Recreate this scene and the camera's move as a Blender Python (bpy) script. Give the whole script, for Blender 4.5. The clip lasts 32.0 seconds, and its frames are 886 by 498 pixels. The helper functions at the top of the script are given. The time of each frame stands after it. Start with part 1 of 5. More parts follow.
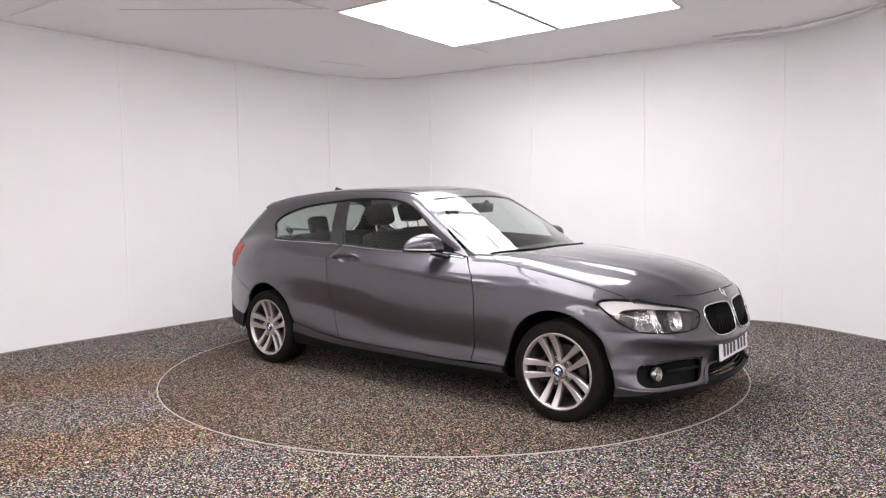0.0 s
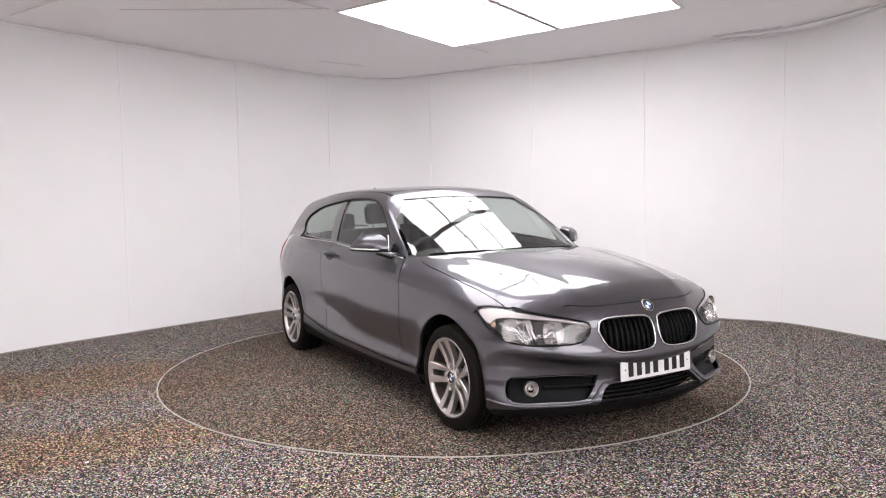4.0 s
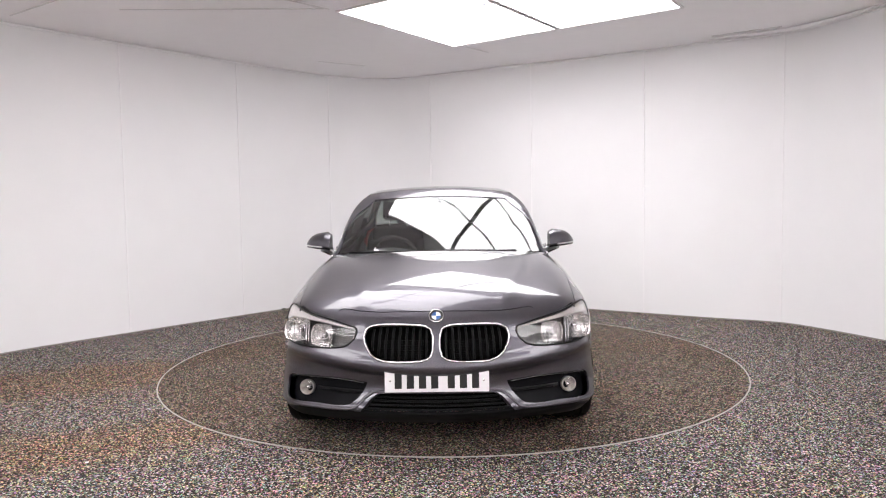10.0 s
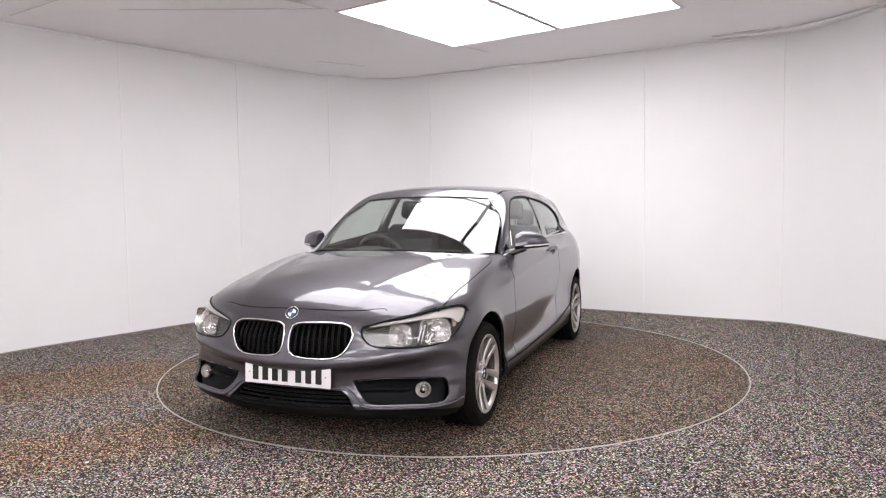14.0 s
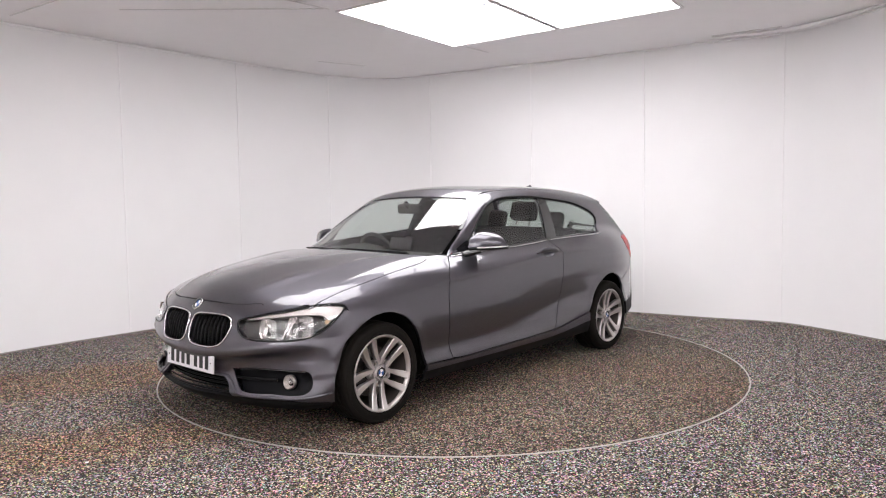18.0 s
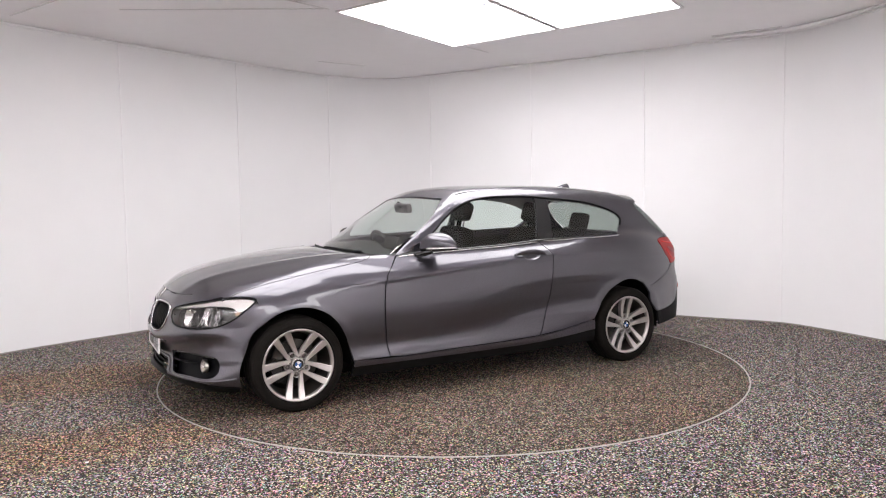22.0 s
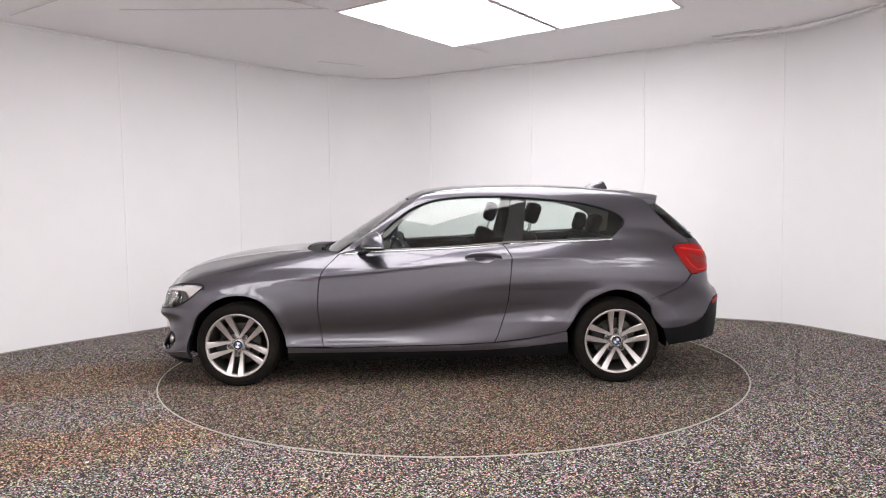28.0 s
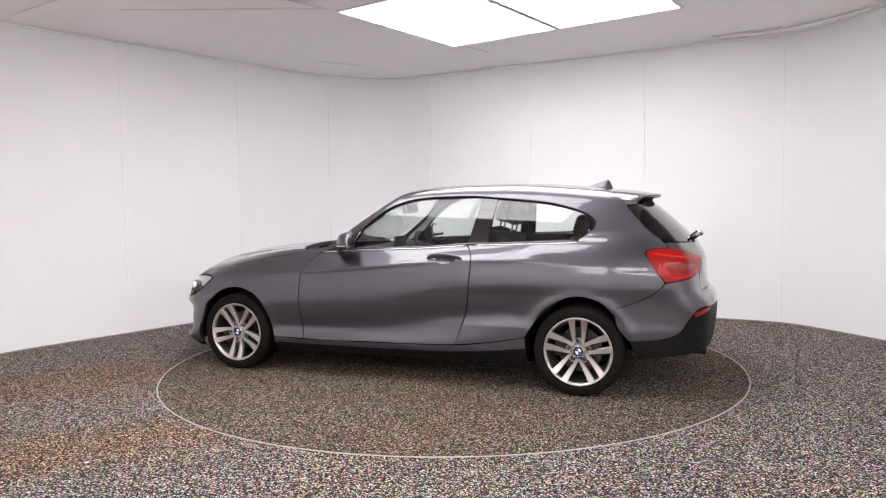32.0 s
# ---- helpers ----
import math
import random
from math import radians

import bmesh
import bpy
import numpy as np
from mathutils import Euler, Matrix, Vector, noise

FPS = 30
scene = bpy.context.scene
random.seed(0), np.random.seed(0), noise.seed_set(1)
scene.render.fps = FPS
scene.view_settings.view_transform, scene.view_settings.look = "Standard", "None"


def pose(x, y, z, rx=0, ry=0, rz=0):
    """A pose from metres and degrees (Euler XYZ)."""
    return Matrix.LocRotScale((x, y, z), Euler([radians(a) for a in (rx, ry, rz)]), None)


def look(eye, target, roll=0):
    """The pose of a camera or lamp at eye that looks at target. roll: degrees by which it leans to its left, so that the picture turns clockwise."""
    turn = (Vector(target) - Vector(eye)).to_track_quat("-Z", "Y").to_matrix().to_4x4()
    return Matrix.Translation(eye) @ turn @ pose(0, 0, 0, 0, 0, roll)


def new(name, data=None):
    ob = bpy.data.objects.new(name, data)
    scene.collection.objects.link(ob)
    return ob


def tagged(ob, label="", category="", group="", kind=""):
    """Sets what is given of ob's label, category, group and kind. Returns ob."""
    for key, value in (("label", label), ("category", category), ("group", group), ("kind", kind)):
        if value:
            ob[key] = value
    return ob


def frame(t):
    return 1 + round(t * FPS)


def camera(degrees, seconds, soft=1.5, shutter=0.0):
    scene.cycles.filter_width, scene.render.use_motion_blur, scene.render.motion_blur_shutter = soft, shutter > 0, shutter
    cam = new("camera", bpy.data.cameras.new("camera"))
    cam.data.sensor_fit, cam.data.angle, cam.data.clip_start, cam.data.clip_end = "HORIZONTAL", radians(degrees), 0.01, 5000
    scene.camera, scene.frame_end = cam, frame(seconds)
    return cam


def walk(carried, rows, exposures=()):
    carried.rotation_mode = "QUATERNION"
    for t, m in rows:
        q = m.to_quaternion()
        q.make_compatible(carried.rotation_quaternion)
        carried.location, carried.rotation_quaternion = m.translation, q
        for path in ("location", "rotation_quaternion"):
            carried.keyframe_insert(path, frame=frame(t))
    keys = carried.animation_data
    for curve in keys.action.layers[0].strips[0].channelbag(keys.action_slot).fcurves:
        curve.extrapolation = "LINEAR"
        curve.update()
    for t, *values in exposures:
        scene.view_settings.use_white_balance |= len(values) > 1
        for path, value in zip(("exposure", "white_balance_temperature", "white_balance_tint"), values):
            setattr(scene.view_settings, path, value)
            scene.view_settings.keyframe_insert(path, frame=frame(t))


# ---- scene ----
from mathutils.geometry import delaunay_2d_cdt as cdt

# ---- camera ----
cam = camera(63.62, 32.0, soft=1.15)
EYE = Vector((0.0, -5.791, 1.286))
AIM = EYE + Vector((-0.0104, 0.9979, -0.0636)) * 5.0
STAND = look(EYE, AIM, -0.871)
walk(cam, [(0.0, STAND), (32.0, STAND)], exposures=[(0.0, 0.0, 6500, 10), (32.0, 0.0, 6500, 10)])

# ---- light and world ----
world = bpy.data.worlds.new("world")
scene.world = world
world.use_nodes = True
world.node_tree.nodes["Background"].inputs[0].default_value = (0.8, 0.85, 0.9, 1)
world.node_tree.nodes["Background"].inputs[1].default_value = 0.05
LIGHT = 8.0

# the turntable's heading, degrees, second by second
TURN = [(0, -38.34), (2, -48.53), (3.5, -56.19), (5.5, -66.54), (8, -79.53), (10, -89.99), (12, -100.46), (14, -110.71),
        (16.5, -123.46), (19, -136.23), (21, -146.21), (23, -155.96), (25.5, -168.13), (28, -180.37), (30, -190.21), (32, -200.11)]
CAR_AT = Vector((0.176, -0.078, 0.0))


# ---- materials ----
def nodes_of(name):
    m = bpy.data.materials.new(name)
    m.use_nodes = True
    t = m.node_tree
    return m, t, t.nodes["Principled BSDF"]


def plain(name, color, rough=0.5, metal=0.0, coat=0.0, bump=0.0, scale=200.0, vary=0.0, spec=0.5, alpha=1.0, trans=0.0, ior=1.45):
    """A principled material with a fine noise in colour, gloss and relief."""
    m, t, b = nodes_of(name)
    b.inputs["Base Color"].default_value = (*color, 1)
    b.inputs["Roughness"].default_value = rough
    b.inputs["Metallic"].default_value = metal
    b.inputs["Coat Weight"].default_value = coat
    b.inputs["Coat Roughness"].default_value = 0.03
    b.inputs["Specular IOR Level"].default_value = spec
    b.inputs["Transmission Weight"].default_value = trans
    b.inputs["IOR"].default_value = ior
    b.inputs["Alpha"].default_value = alpha
    if vary or bump:
        co = t.nodes.new("ShaderNodeTexCoord")
        n = t.nodes.new("ShaderNodeTexNoise")
        n.inputs["Scale"].default_value = scale
        n.inputs["Detail"].default_value = 6
        t.links.new(co.outputs["Object"], n.inputs["Vector"])
        if vary:
            r = t.nodes.new("ShaderNodeMix")
            r.data_type = "RGBA"
            r.inputs["A"].default_value = (*[c * (1 - vary) for c in color], 1)
            r.inputs["B"].default_value = (*[min(1, c * (1 + vary)) for c in color], 1)
            t.links.new(n.outputs["Fac"], r.inputs["Factor"])
            t.links.new(r.outputs["Result"], b.inputs["Base Color"])
        if bump:
            k = t.nodes.new("ShaderNodeBump")
            k.inputs["Strength"].default_value = bump
            k.inputs["Distance"].default_value = 0.002
            t.links.new(n.outputs["Fac"], k.inputs["Height"])
            t.links.new(k.outputs["Normal"], b.inputs["Normal"])
    return m


def glow(name, color, strength):
    m, t, b = nodes_of(name)
    b.inputs["Base Color"].default_value = (0.8, 0.8, 0.8, 1)
    b.inputs["Emission Color"].default_value = (*color, 1)
    b.inputs["Emission Strength"].default_value = strength
    return m


def carpet(name, tint, dark, lean=0.0, ground=(1, 1, 1), even=0.0):
    """Speckled loop-pile floor covering: fine light, dark and coloured flecks over broad stains and tints."""
    m, t, b = nodes_of(name)
    co = t.nodes.new("ShaderNodeTexCoord")
    v = t.nodes.new("ShaderNodeTexVoronoi")
    v.inputs["Scale"].default_value = 146.0
    t.links.new(co.outputs["Object"], v.inputs["Vector"])
    sep = t.nodes.new("ShaderNodeSeparateColor")
    t.links.new(v.outputs["Color"], sep.inputs["Color"])
    ramp = t.nodes.new("ShaderNodeValToRGB")
    e = ramp.color_ramp.elements
    steps = [(0.0, 0.004 + 0.020 * even), (0.44, 0.028 + 0.024 * even), (0.62, 0.110 - 0.005 * even), (0.82, 0.40 - 0.12 * even), (1.0, 0.98 - 0.40 * even)]
    e[0].position, e[0].color = 0.0, (*[steps[0][1] * dark] * 3, 1)
    e[1].position, e[1].color = 1.0, (*[steps[4][1] * dark] * 3, 1)
    for pos, c in steps[1:4]:
        k = e.new(pos)
        k.color = (*[c * dark] * 3, 1)
    # a lightness of its own for each fleck, apart from its hue
    sum_ = t.nodes.new("ShaderNodeMath")
    sum_.operation, sum_.inputs[1].default_value = "MULTIPLY_ADD", 7.13
    t.links.new(sep.outputs["Red"], sum_.inputs[0])
    t.links.new(sep.outputs["Green"], sum_.inputs[2])
    own = t.nodes.new("ShaderNodeMath")
    own.operation = "FRACT"
    t.links.new(sum_.outputs[0], own.inputs[0])
    t.links.new(own.outputs[0], ramp.inputs["Fac"])
    hue = t.nodes.new("ShaderNodeMix")
    hue.data_type, hue.blend_type = "RGBA", "OVERLAY"
    hue.inputs["Factor"].default_value = 0.52 - 0.26 * even
    t.links.new(ramp.outputs["Color"], hue.inputs["A"])
    t.links.new(v.outputs["Color"], hue.inputs["B"])
    n = t.nodes.new("ShaderNodeTexNoise")
    n.inputs["Scale"].default_value = 0.55
    n.inputs["Detail"].default_value = 5
    t.links.new(co.outputs["Object"], n.inputs["Vector"])
    tr = t.nodes.new("ShaderNodeValToRGB")
    tr.color_ramp.elements[0].position, tr.color_ramp.elements[0].color = 0.40, (*tint, 1)
    tr.color_ramp.elements[1].position, tr.color_ramp.elements[1].color = 0.60, (*ground, 1)
    if lean:
        # brown tracks where wheels roll on and off the turntable
        def calc(op, a, b=0.0, c=0.0):
            k = t.nodes.new("ShaderNodeMath")
            k.operation = op
            for i, v in enumerate((a, b, c)):
                if isinstance(v, (int, float)):
                    k.inputs[i].default_value = v
                else:
                    t.links.new(v, k.inputs[i])
            return k.outputs[0]

        def fade(v, lo, hi):
            k = t.nodes.new("ShaderNodeMapRange")
            k.interpolation_type = "SMOOTHSTEP"
            k.inputs["From Min"].default_value, k.inputs["From Max"].default_value = lo, hi
            k.inputs["To Min"].default_value, k.inputs["To Max"].default_value = 1.0, 0.0
            t.links.new(v, k.inputs["Value"])
            return k.outputs["Result"]
        pos = t.nodes.new("ShaderNodeSeparateXYZ")
        t.links.new(co.outputs["Object"], pos.inputs["Vector"])
        across = calc("ADD", calc("MULTIPLY", pos.outputs["X"], -0.446), calc("MULTIPLY", pos.outputs["Y"], 0.895))
        across = calc("MULTIPLY_ADD", n.outputs["Fac"], 0.5, calc("SUBTRACT", across, 0.25))
        one = fade(calc("ABSOLUTE", calc("SUBTRACT", across, 0.76)), 0.02, 0.78)
        two = fade(calc("ABSOLUTE", calc("SUBTRACT", across, -0.93)), 0.0, 0.64)
        worn = calc("MULTIPLY", calc("MAXIMUM", one, two), fade(pos.outputs["X"], -1.8, 0.2))
        edge = calc("MULTIPLY_ADD", n.outputs["Fac"], 0.5, 0.36)
        t.links.new(calc("MULTIPLY_ADD", worn, -lean, edge), tr.inputs["Fac"])
    else:
        t.links.new(n.outputs["Fac"], tr.inputs["Fac"])
    mul = t.nodes.new("ShaderNodeMix")
    mul.data_type, mul.blend_type = "RGBA", "MULTIPLY"
    mul.inputs["Factor"].default_value = 1.0
    t.links.new(hue.outputs["Result"], mul.inputs["A"])
    t.links.new(tr.outputs["Color"], mul.inputs["B"])
    t.links.new(mul.outputs["Result"], b.inputs["Base Color"])
    b.inputs["Roughness"].default_value = 0.9
    b.inputs["Specular IOR Level"].default_value = 0.2
    k = t.nodes.new("ShaderNodeBump")
    k.inputs["Strength"].default_value = 0.6
    k.inputs["Distance"].default_value = 0.004
    t.links.new(v.outputs["Distance"], k.inputs["Height"])
    t.links.new(k.outputs["Normal"], b.inputs["Normal"])
    return m


def car_paint():
    """Dark mineral-grey metallic paint: flake sparkle under a clear coat."""
    m, t, b = nodes_of("grey metallic paint")
    co = t.nodes.new("ShaderNodeTexCoord")
    v = t.nodes.new("ShaderNodeTexVoronoi")
    v.inputs["Scale"].default_value = 900.0
    t.links.new(co.outputs["Object"], v.inputs["Vector"])
    mix = t.nodes.new("ShaderNodeMix")
    mix.data_type = "RGBA"
    mix.inputs["A"].default_value = (0.060, 0.057, 0.068, 1)
    mix.inputs["B"].default_value = (0.110, 0.105, 0.124, 1)
    sep = t.nodes.new("ShaderNodeSeparateColor")
    t.links.new(v.outputs["Color"], sep.inputs["Color"])
    t.links.new(sep.outputs["Red"], mix.inputs["Factor"])
    t.links.new(mix.outputs["Result"], b.inputs["Base Color"])
    b.inputs["Metallic"].default_value = 0.92
    b.inputs["Roughness"].default_value = 0.38
    b.inputs["Coat Weight"].default_value = 1.0
    b.inputs["Coat Roughness"].default_value = 0.02
    b.inputs["Coat IOR"].default_value = 1.52
    return m


WALL = plain("white wall cladding", (0.89, 0.883, 0.892), 0.5, bump=0.05, scale=3.0, vary=0.02)
CEIL = plain("white ceiling board", (0.93, 0.91, 0.92), 0.6, bump=0.05, scale=6.0, vary=0.02)
BASE = plain("dark rubber clip", (0.06, 0.055, 0.05), 0.7)
JOINT = plain("grey floor joint", (0.30, 0.28, 0.26), 0.7)
STRIP = plain("white joint strip", (0.93, 0.92, 0.93), 0.4)
FLOOR = carpet("speckled carpet", (1.20, 0.84, 0.60), 0.68, 0.24, (1.14, 0.985, 0.905))
# the turntable's brown puts the light's warm tint into the carpet colour
DISC = carpet("worn brown-tinted speckled carpet", (1.18, 0.85, 0.62), 0.52, 0.0, (1.17, 0.95, 0.77), 0.35)
FOGSILVER = plain("dull silver reflector", (0.45, 0.42, 0.40), 0.3, metal=1.0)
RING = plain("pale metal edge", (0.42, 0.40, 0.38), 0.5, metal=0.3, vary=0.2, scale=30)
TUBE = glow("lit ceiling diffuser", (1.0, 0.968, 0.983), LIGHT)
BAR = plain("white ceiling frame", (0.72, 0.70, 0.70), 0.5)
PAINT = car_paint()
SIDEGLASS = plain("tinted side glass", (0.76, 0.87, 0.82), 0.0, trans=1.0, ior=1.02, coat=0.9)
GLASS = plain("tinted windscreen glass", (0.70, 0.80, 0.755), 0.0, trans=1.0, ior=1.02, coat=1.0)
GLASS.node_tree.nodes["Principled BSDF"].inputs["Coat IOR"].default_value = 2.0   # two faces of the pane
SIDEGLASS.node_tree.nodes["Principled BSDF"].inputs["Coat IOR"].default_value = 1.65
DARKGLASS = plain("dark tinted glass", (0.16, 0.20, 0.18), 0.0, trans=1.0, ior=1.02, coat=1.0)
BLACK = plain("black plastic", (0.007, 0.007, 0.0075), 0.5, spec=0.15, vary=0.2, scale=60)
GLOSS = plain("gloss black trim", (0.008, 0.008, 0.009), 0.06, coat=1.0)
MATT = plain("black underside", (0.005, 0.005, 0.005), 0.9, spec=0.1)
RUBBER = plain("tyre rubber", (0.010, 0.0085, 0.0074), 0.8, spec=0.12, bump=0.3, scale=150, vary=0.3)
ALLOY = plain("silver alloy", (0.56, 0.525, 0.51), 0.34, metal=0.85, coat=0.4)
# alloy darkened in colour for the shade inside the wheel
BARREL = plain("shade-dark wheel barrel", (0.13, 0.115, 0.105), 0.45, metal=0.8)
BOLT = plain("worn steel bolt", (0.22, 0.20, 0.19), 0.35, metal=1.0)
ALLOYDARK = plain("shadowed alloy", (0.035, 0.032, 0.032), 0.45, metal=0.7)
STEEL = plain("brake disc steel", (0.08, 0.075, 0.07), 0.35, metal=1.0, vary=0.2, scale=40)
CHROME = plain("chrome", (0.60, 0.59, 0.60), 0.12, metal=1.0)
SATIN = plain("satin chrome", (0.62, 0.61, 0.62), 0.22, metal=1.0)
SHELL = plain("dark grey lamp housing", (0.055, 0.053, 0.052), 0.3, metal=0.4)
RECESS = plain("gloss black recess", (0.003, 0.003, 0.004), 0.35, spec=0.08)
LENS = plain("clear lens", (0.97, 0.97, 0.97), 0.0, trans=1.0, ior=1.03, coat=1.0)
REFLECT = plain("silver reflector", (0.70, 0.68, 0.67), 0.22, metal=1.0)
BROW = plain("pale silver lamp brow", (0.55, 0.52, 0.51), 0.3, metal=0.5)
AMBER = plain("pale amber lens", (0.55, 0.36, 0.24), 0.2, coat=1.0)
RED = plain("red lens", (0.30, 0.004, 0.004), 0.35, coat=0.25, spec=0.2)
REDLIGHT = plain("bright red lens", (0.60, 0.018, 0.014), 0.4, coat=0.2, spec=0.2)
REDDARK = plain("deep red lens", (0.20, 0.004, 0.004), 0.3, coat=0.3)
PLATE = plain("white plate", (0.80, 0.78, 0.80), 0.35)
LETTER = plain("black lettering", (0.01, 0.01, 0.01), 0.4)
CLOTH = plain("dark grey cloth", (0.010, 0.0095, 0.009), 0.9, spec=0.1, bump=0.04, scale=60, vary=0.15)
CABIN = plain("black cabin plastic", (0.012, 0.0115, 0.0115), 0.6, spec=0.3, bump=0.1, scale=200)
LINING = plain("pale roof lining", (0.36, 0.35, 0.33), 0.9)
BLUE = plain("blue enamel", (0.06, 0.14, 0.36), 0.15, coat=1.0)
WHITE = plain("white enamel", (0.85, 0.85, 0.86), 0.15, coat=1.0)
MIRROR = plain("mirror glass", (0.85, 0.86, 0.88), 0.01, metal=1.0)


# ---- mesh helpers ----
def part(name, bm, material, parent=None, label="", smooth=False):
    """Links a bmesh as one mesh object under a thing or a part."""
    me = bpy.data.meshes.new(name)
    bm.to_mesh(me)
    bm.free()
    me.materials.append(material)
    if smooth:
        me.shade_smooth()
    ob = new(name, me)
    if parent is not None:
        ob.parent = parent
    if label:
        tagged(ob, label)
    return ob


def mesh_part(name, verts, faces, material, parent=None, label="", smooth=False):
    me = bpy.data.meshes.new(name)
    me.from_pydata([tuple(v) for v in verts], [], faces)
    me.materials.append(material)
    if smooth:
        me.shade_smooth()
    ob = new(name, me)
    if parent is not None:
        ob.parent = parent
    if label:
        tagged(ob, label)
    return ob


def box(bm, c, s, m=Matrix(), bevel=0.0):
    r = bmesh.ops.create_cube(bm, size=1.0, matrix=Matrix.Translation(c) @ m.to_4x4() @ Matrix.Diagonal((*s, 1)))
    if bevel:
        es = list({e for v in r["verts"] for e in v.link_edges})
        bmesh.ops.bevel(bm, geom=es, offset=bevel, segments=3, affect="EDGES", profile=0.6)
    return bm


def lathe(profile, n=64, axis="y"):
    """A bmesh turned from (radius, height) pairs about the axis."""
    bm = bmesh.new()
    rings = []
    for r, hgt in profile:
        ring = []
        for i in range(n):
            a = 2 * math.pi * i / n
            p = (r * math.cos(a), hgt, r * math.sin(a)) if axis == "y" else (r * math.cos(a), r * math.sin(a), hgt)
            ring.append(bm.verts.new(p))
        rings.append(ring)
    for a, b in zip(rings, rings[1:]):
        for i in range(n):
            bm.faces.new((a[i], a[(i + 1) % n], b[(i + 1) % n], b[i]))
    bmesh.ops.recalc_face_normals(bm, faces=bm.faces)
    return bm


def curve(*pts, soft=0.015):
    """A smooth function through (x, y) points, rounded over a short width, straight beyond its ends."""
    p = np.array(sorted(pts), float)
    xs, ys = p[:, 0], p[:, 1]
    d = np.diff(ys) / np.diff(xs)
    m = np.concatenate([[d[0]], np.where(d[1:] * d[:-1] > 0, 2 * d[1:] * d[:-1] / (d[1:] + d[:-1] + 1e-12), 0.0), [d[-1]]])
    n, reach = 3000, 4 * soft
    tx = np.linspace(xs[0] - reach, xs[-1] + reach, n)
    x = np.clip(tx, xs[0], xs[-1])
    i = np.clip(np.searchsorted(xs, x) - 1, 0, len(xs) - 2)
    hh = xs[i + 1] - xs[i]
    s = (x - xs[i]) / hh
    ty = ((1 + 2 * s) * (1 - s) ** 2 * ys[i] + s * (1 - s) ** 2 * hh * m[i] + s * s * (3 - 2 * s) * ys[i + 1] + s * s * (s - 1) * hh * m[i + 1])
    ty = ty + np.where(tx < xs[0], (tx - xs[0]) * d[0], 0) + np.where(tx > xs[-1], (tx - xs[-1]) * d[-1], 0)
    k = int(3 * soft / (tx[1] - tx[0]))
    w = np.exp(-0.5 * (np.arange(-k, k + 1) * (tx[1] - tx[0]) / soft) ** 2)
    sm = np.convolve(np.concatenate([np.full(k, ty[0]), ty, np.full(k, ty[-1])]), w / w.sum(), "valid")
    tx, sm = tx[k:-k], sm[k:-k]
    return lambda q: np.interp(q, tx, sm)


def spline(pts, step=0.03, closed=True):
    """A smooth line through points of any dimension; a point given twice is a corner."""
    p = [np.array(q, float) for q in pts]
    n = len(p)
    out = []
    for i in range(n if closed else n - 1):
        a, b = p[i], p[(i + 1) % n]
        if np.allclose(a, b):
            continue
        pre = p[i - 1] if closed or i else a
        post = p[(i + 2) % n] if closed or i + 2 < n else b
        l = np.linalg.norm(b - a)
        k = max(1, int(round(l / step)))

        def tangent(u, v, w):
            if np.allclose(u, v) or np.allclose(v, w):
                return None
            du, dw = np.linalg.norm(v - u), np.linalg.norm(w - v)
            return (w - u) / (du + dw) * l
        ta, tb = tangent(pre, a, b), tangent(a, b, post)
        if ta is None and tb is None:
            ta = tb = b - a
        elif ta is None:
            ta = (b - a) * 1.5 - tb * 0.5
        elif tb is None:
            tb = (b - a) * 1.5 - ta * 0.5
        for j in range(k):
            s = j / k
            out.append((1 + 2 * s) * (1 - s) ** 2 * a + s * (1 - s) ** 2 * ta + s * s * (3 - 2 * s) * b + s * s * (s - 1) * tb)
    if not closed:
        out.append(p[-1])
    return np.array(out)


# ---- the room ----
H = 2.955


def outline():
    """The room's rounded plan: the corner opposite the camera is a wide curve, the walls sweep round behind."""
    pts = [(-4.35, -0.4), (-4.02, 0.50), (-3.31, 1.47), (-2.45, 2.56), (-1.92, 3.19), (-1.45, 3.60), (-1.02, 3.80), (-0.62, 3.80), (-0.24, 3.62),
           (0.40, 3.29), (1.00, 2.97), (1.63, 2.66), (2.19, 2.31), (2.78, 1.93), (3.40, 1.56), (3.62, 1.20), (3.86, 0.58), (4.14, -0.4),
           (4.5, -2.5), (4.6, -5.5), (3.6, -7.7), (0.0, -8.5), (-3.6, -7.7), (-4.8, -5.5), (-4.75, -2.5)]
    return spline(pts, 0.12)


def ring_wall(name, line, z0, z1, off, thick, mat, label, category="wall"):
    """A wall that follows a closed line, with thickness."""
    n = len(line)
    tang = np.roll(line, -1, 0) - np.roll(line, 1, 0)
    nrm = np.stack([-tang[:, 1], tang[:, 0]], 1) / np.linalg.norm(tang, axis=1)[:, None]
    if np.sum(line[:, 0] * np.roll(line[:, 1], -1) - np.roll(line[:, 0], -1) * line[:, 1]) > 0:
        nrm = -nrm
    inner, outer = line + nrm * off, line + nrm * (off + thick)
    vs = [(x, y, z) for arr in (inner, outer) for z in (z0, z1) for x, y in arr]
    fs = []
    for i in range(n):
        j = (i + 1) % n
        fs += [(i, n + i, n + j, j), (2 * n + i, 2 * n + j, 3 * n + j, 3 * n + i), (n + i, 3 * n + i, 3 * n + j, n + j), (i, j, 2 * n + j, 2 * n + i)]
    ob = mesh_part(name, vs, fs, mat, smooth=False)
    me = ob.data
    for poly in me.polygons:
        poly.use_smooth = abs(poly.normal.z) < 0.5
    return tagged(ob, label, category, kind="structure")


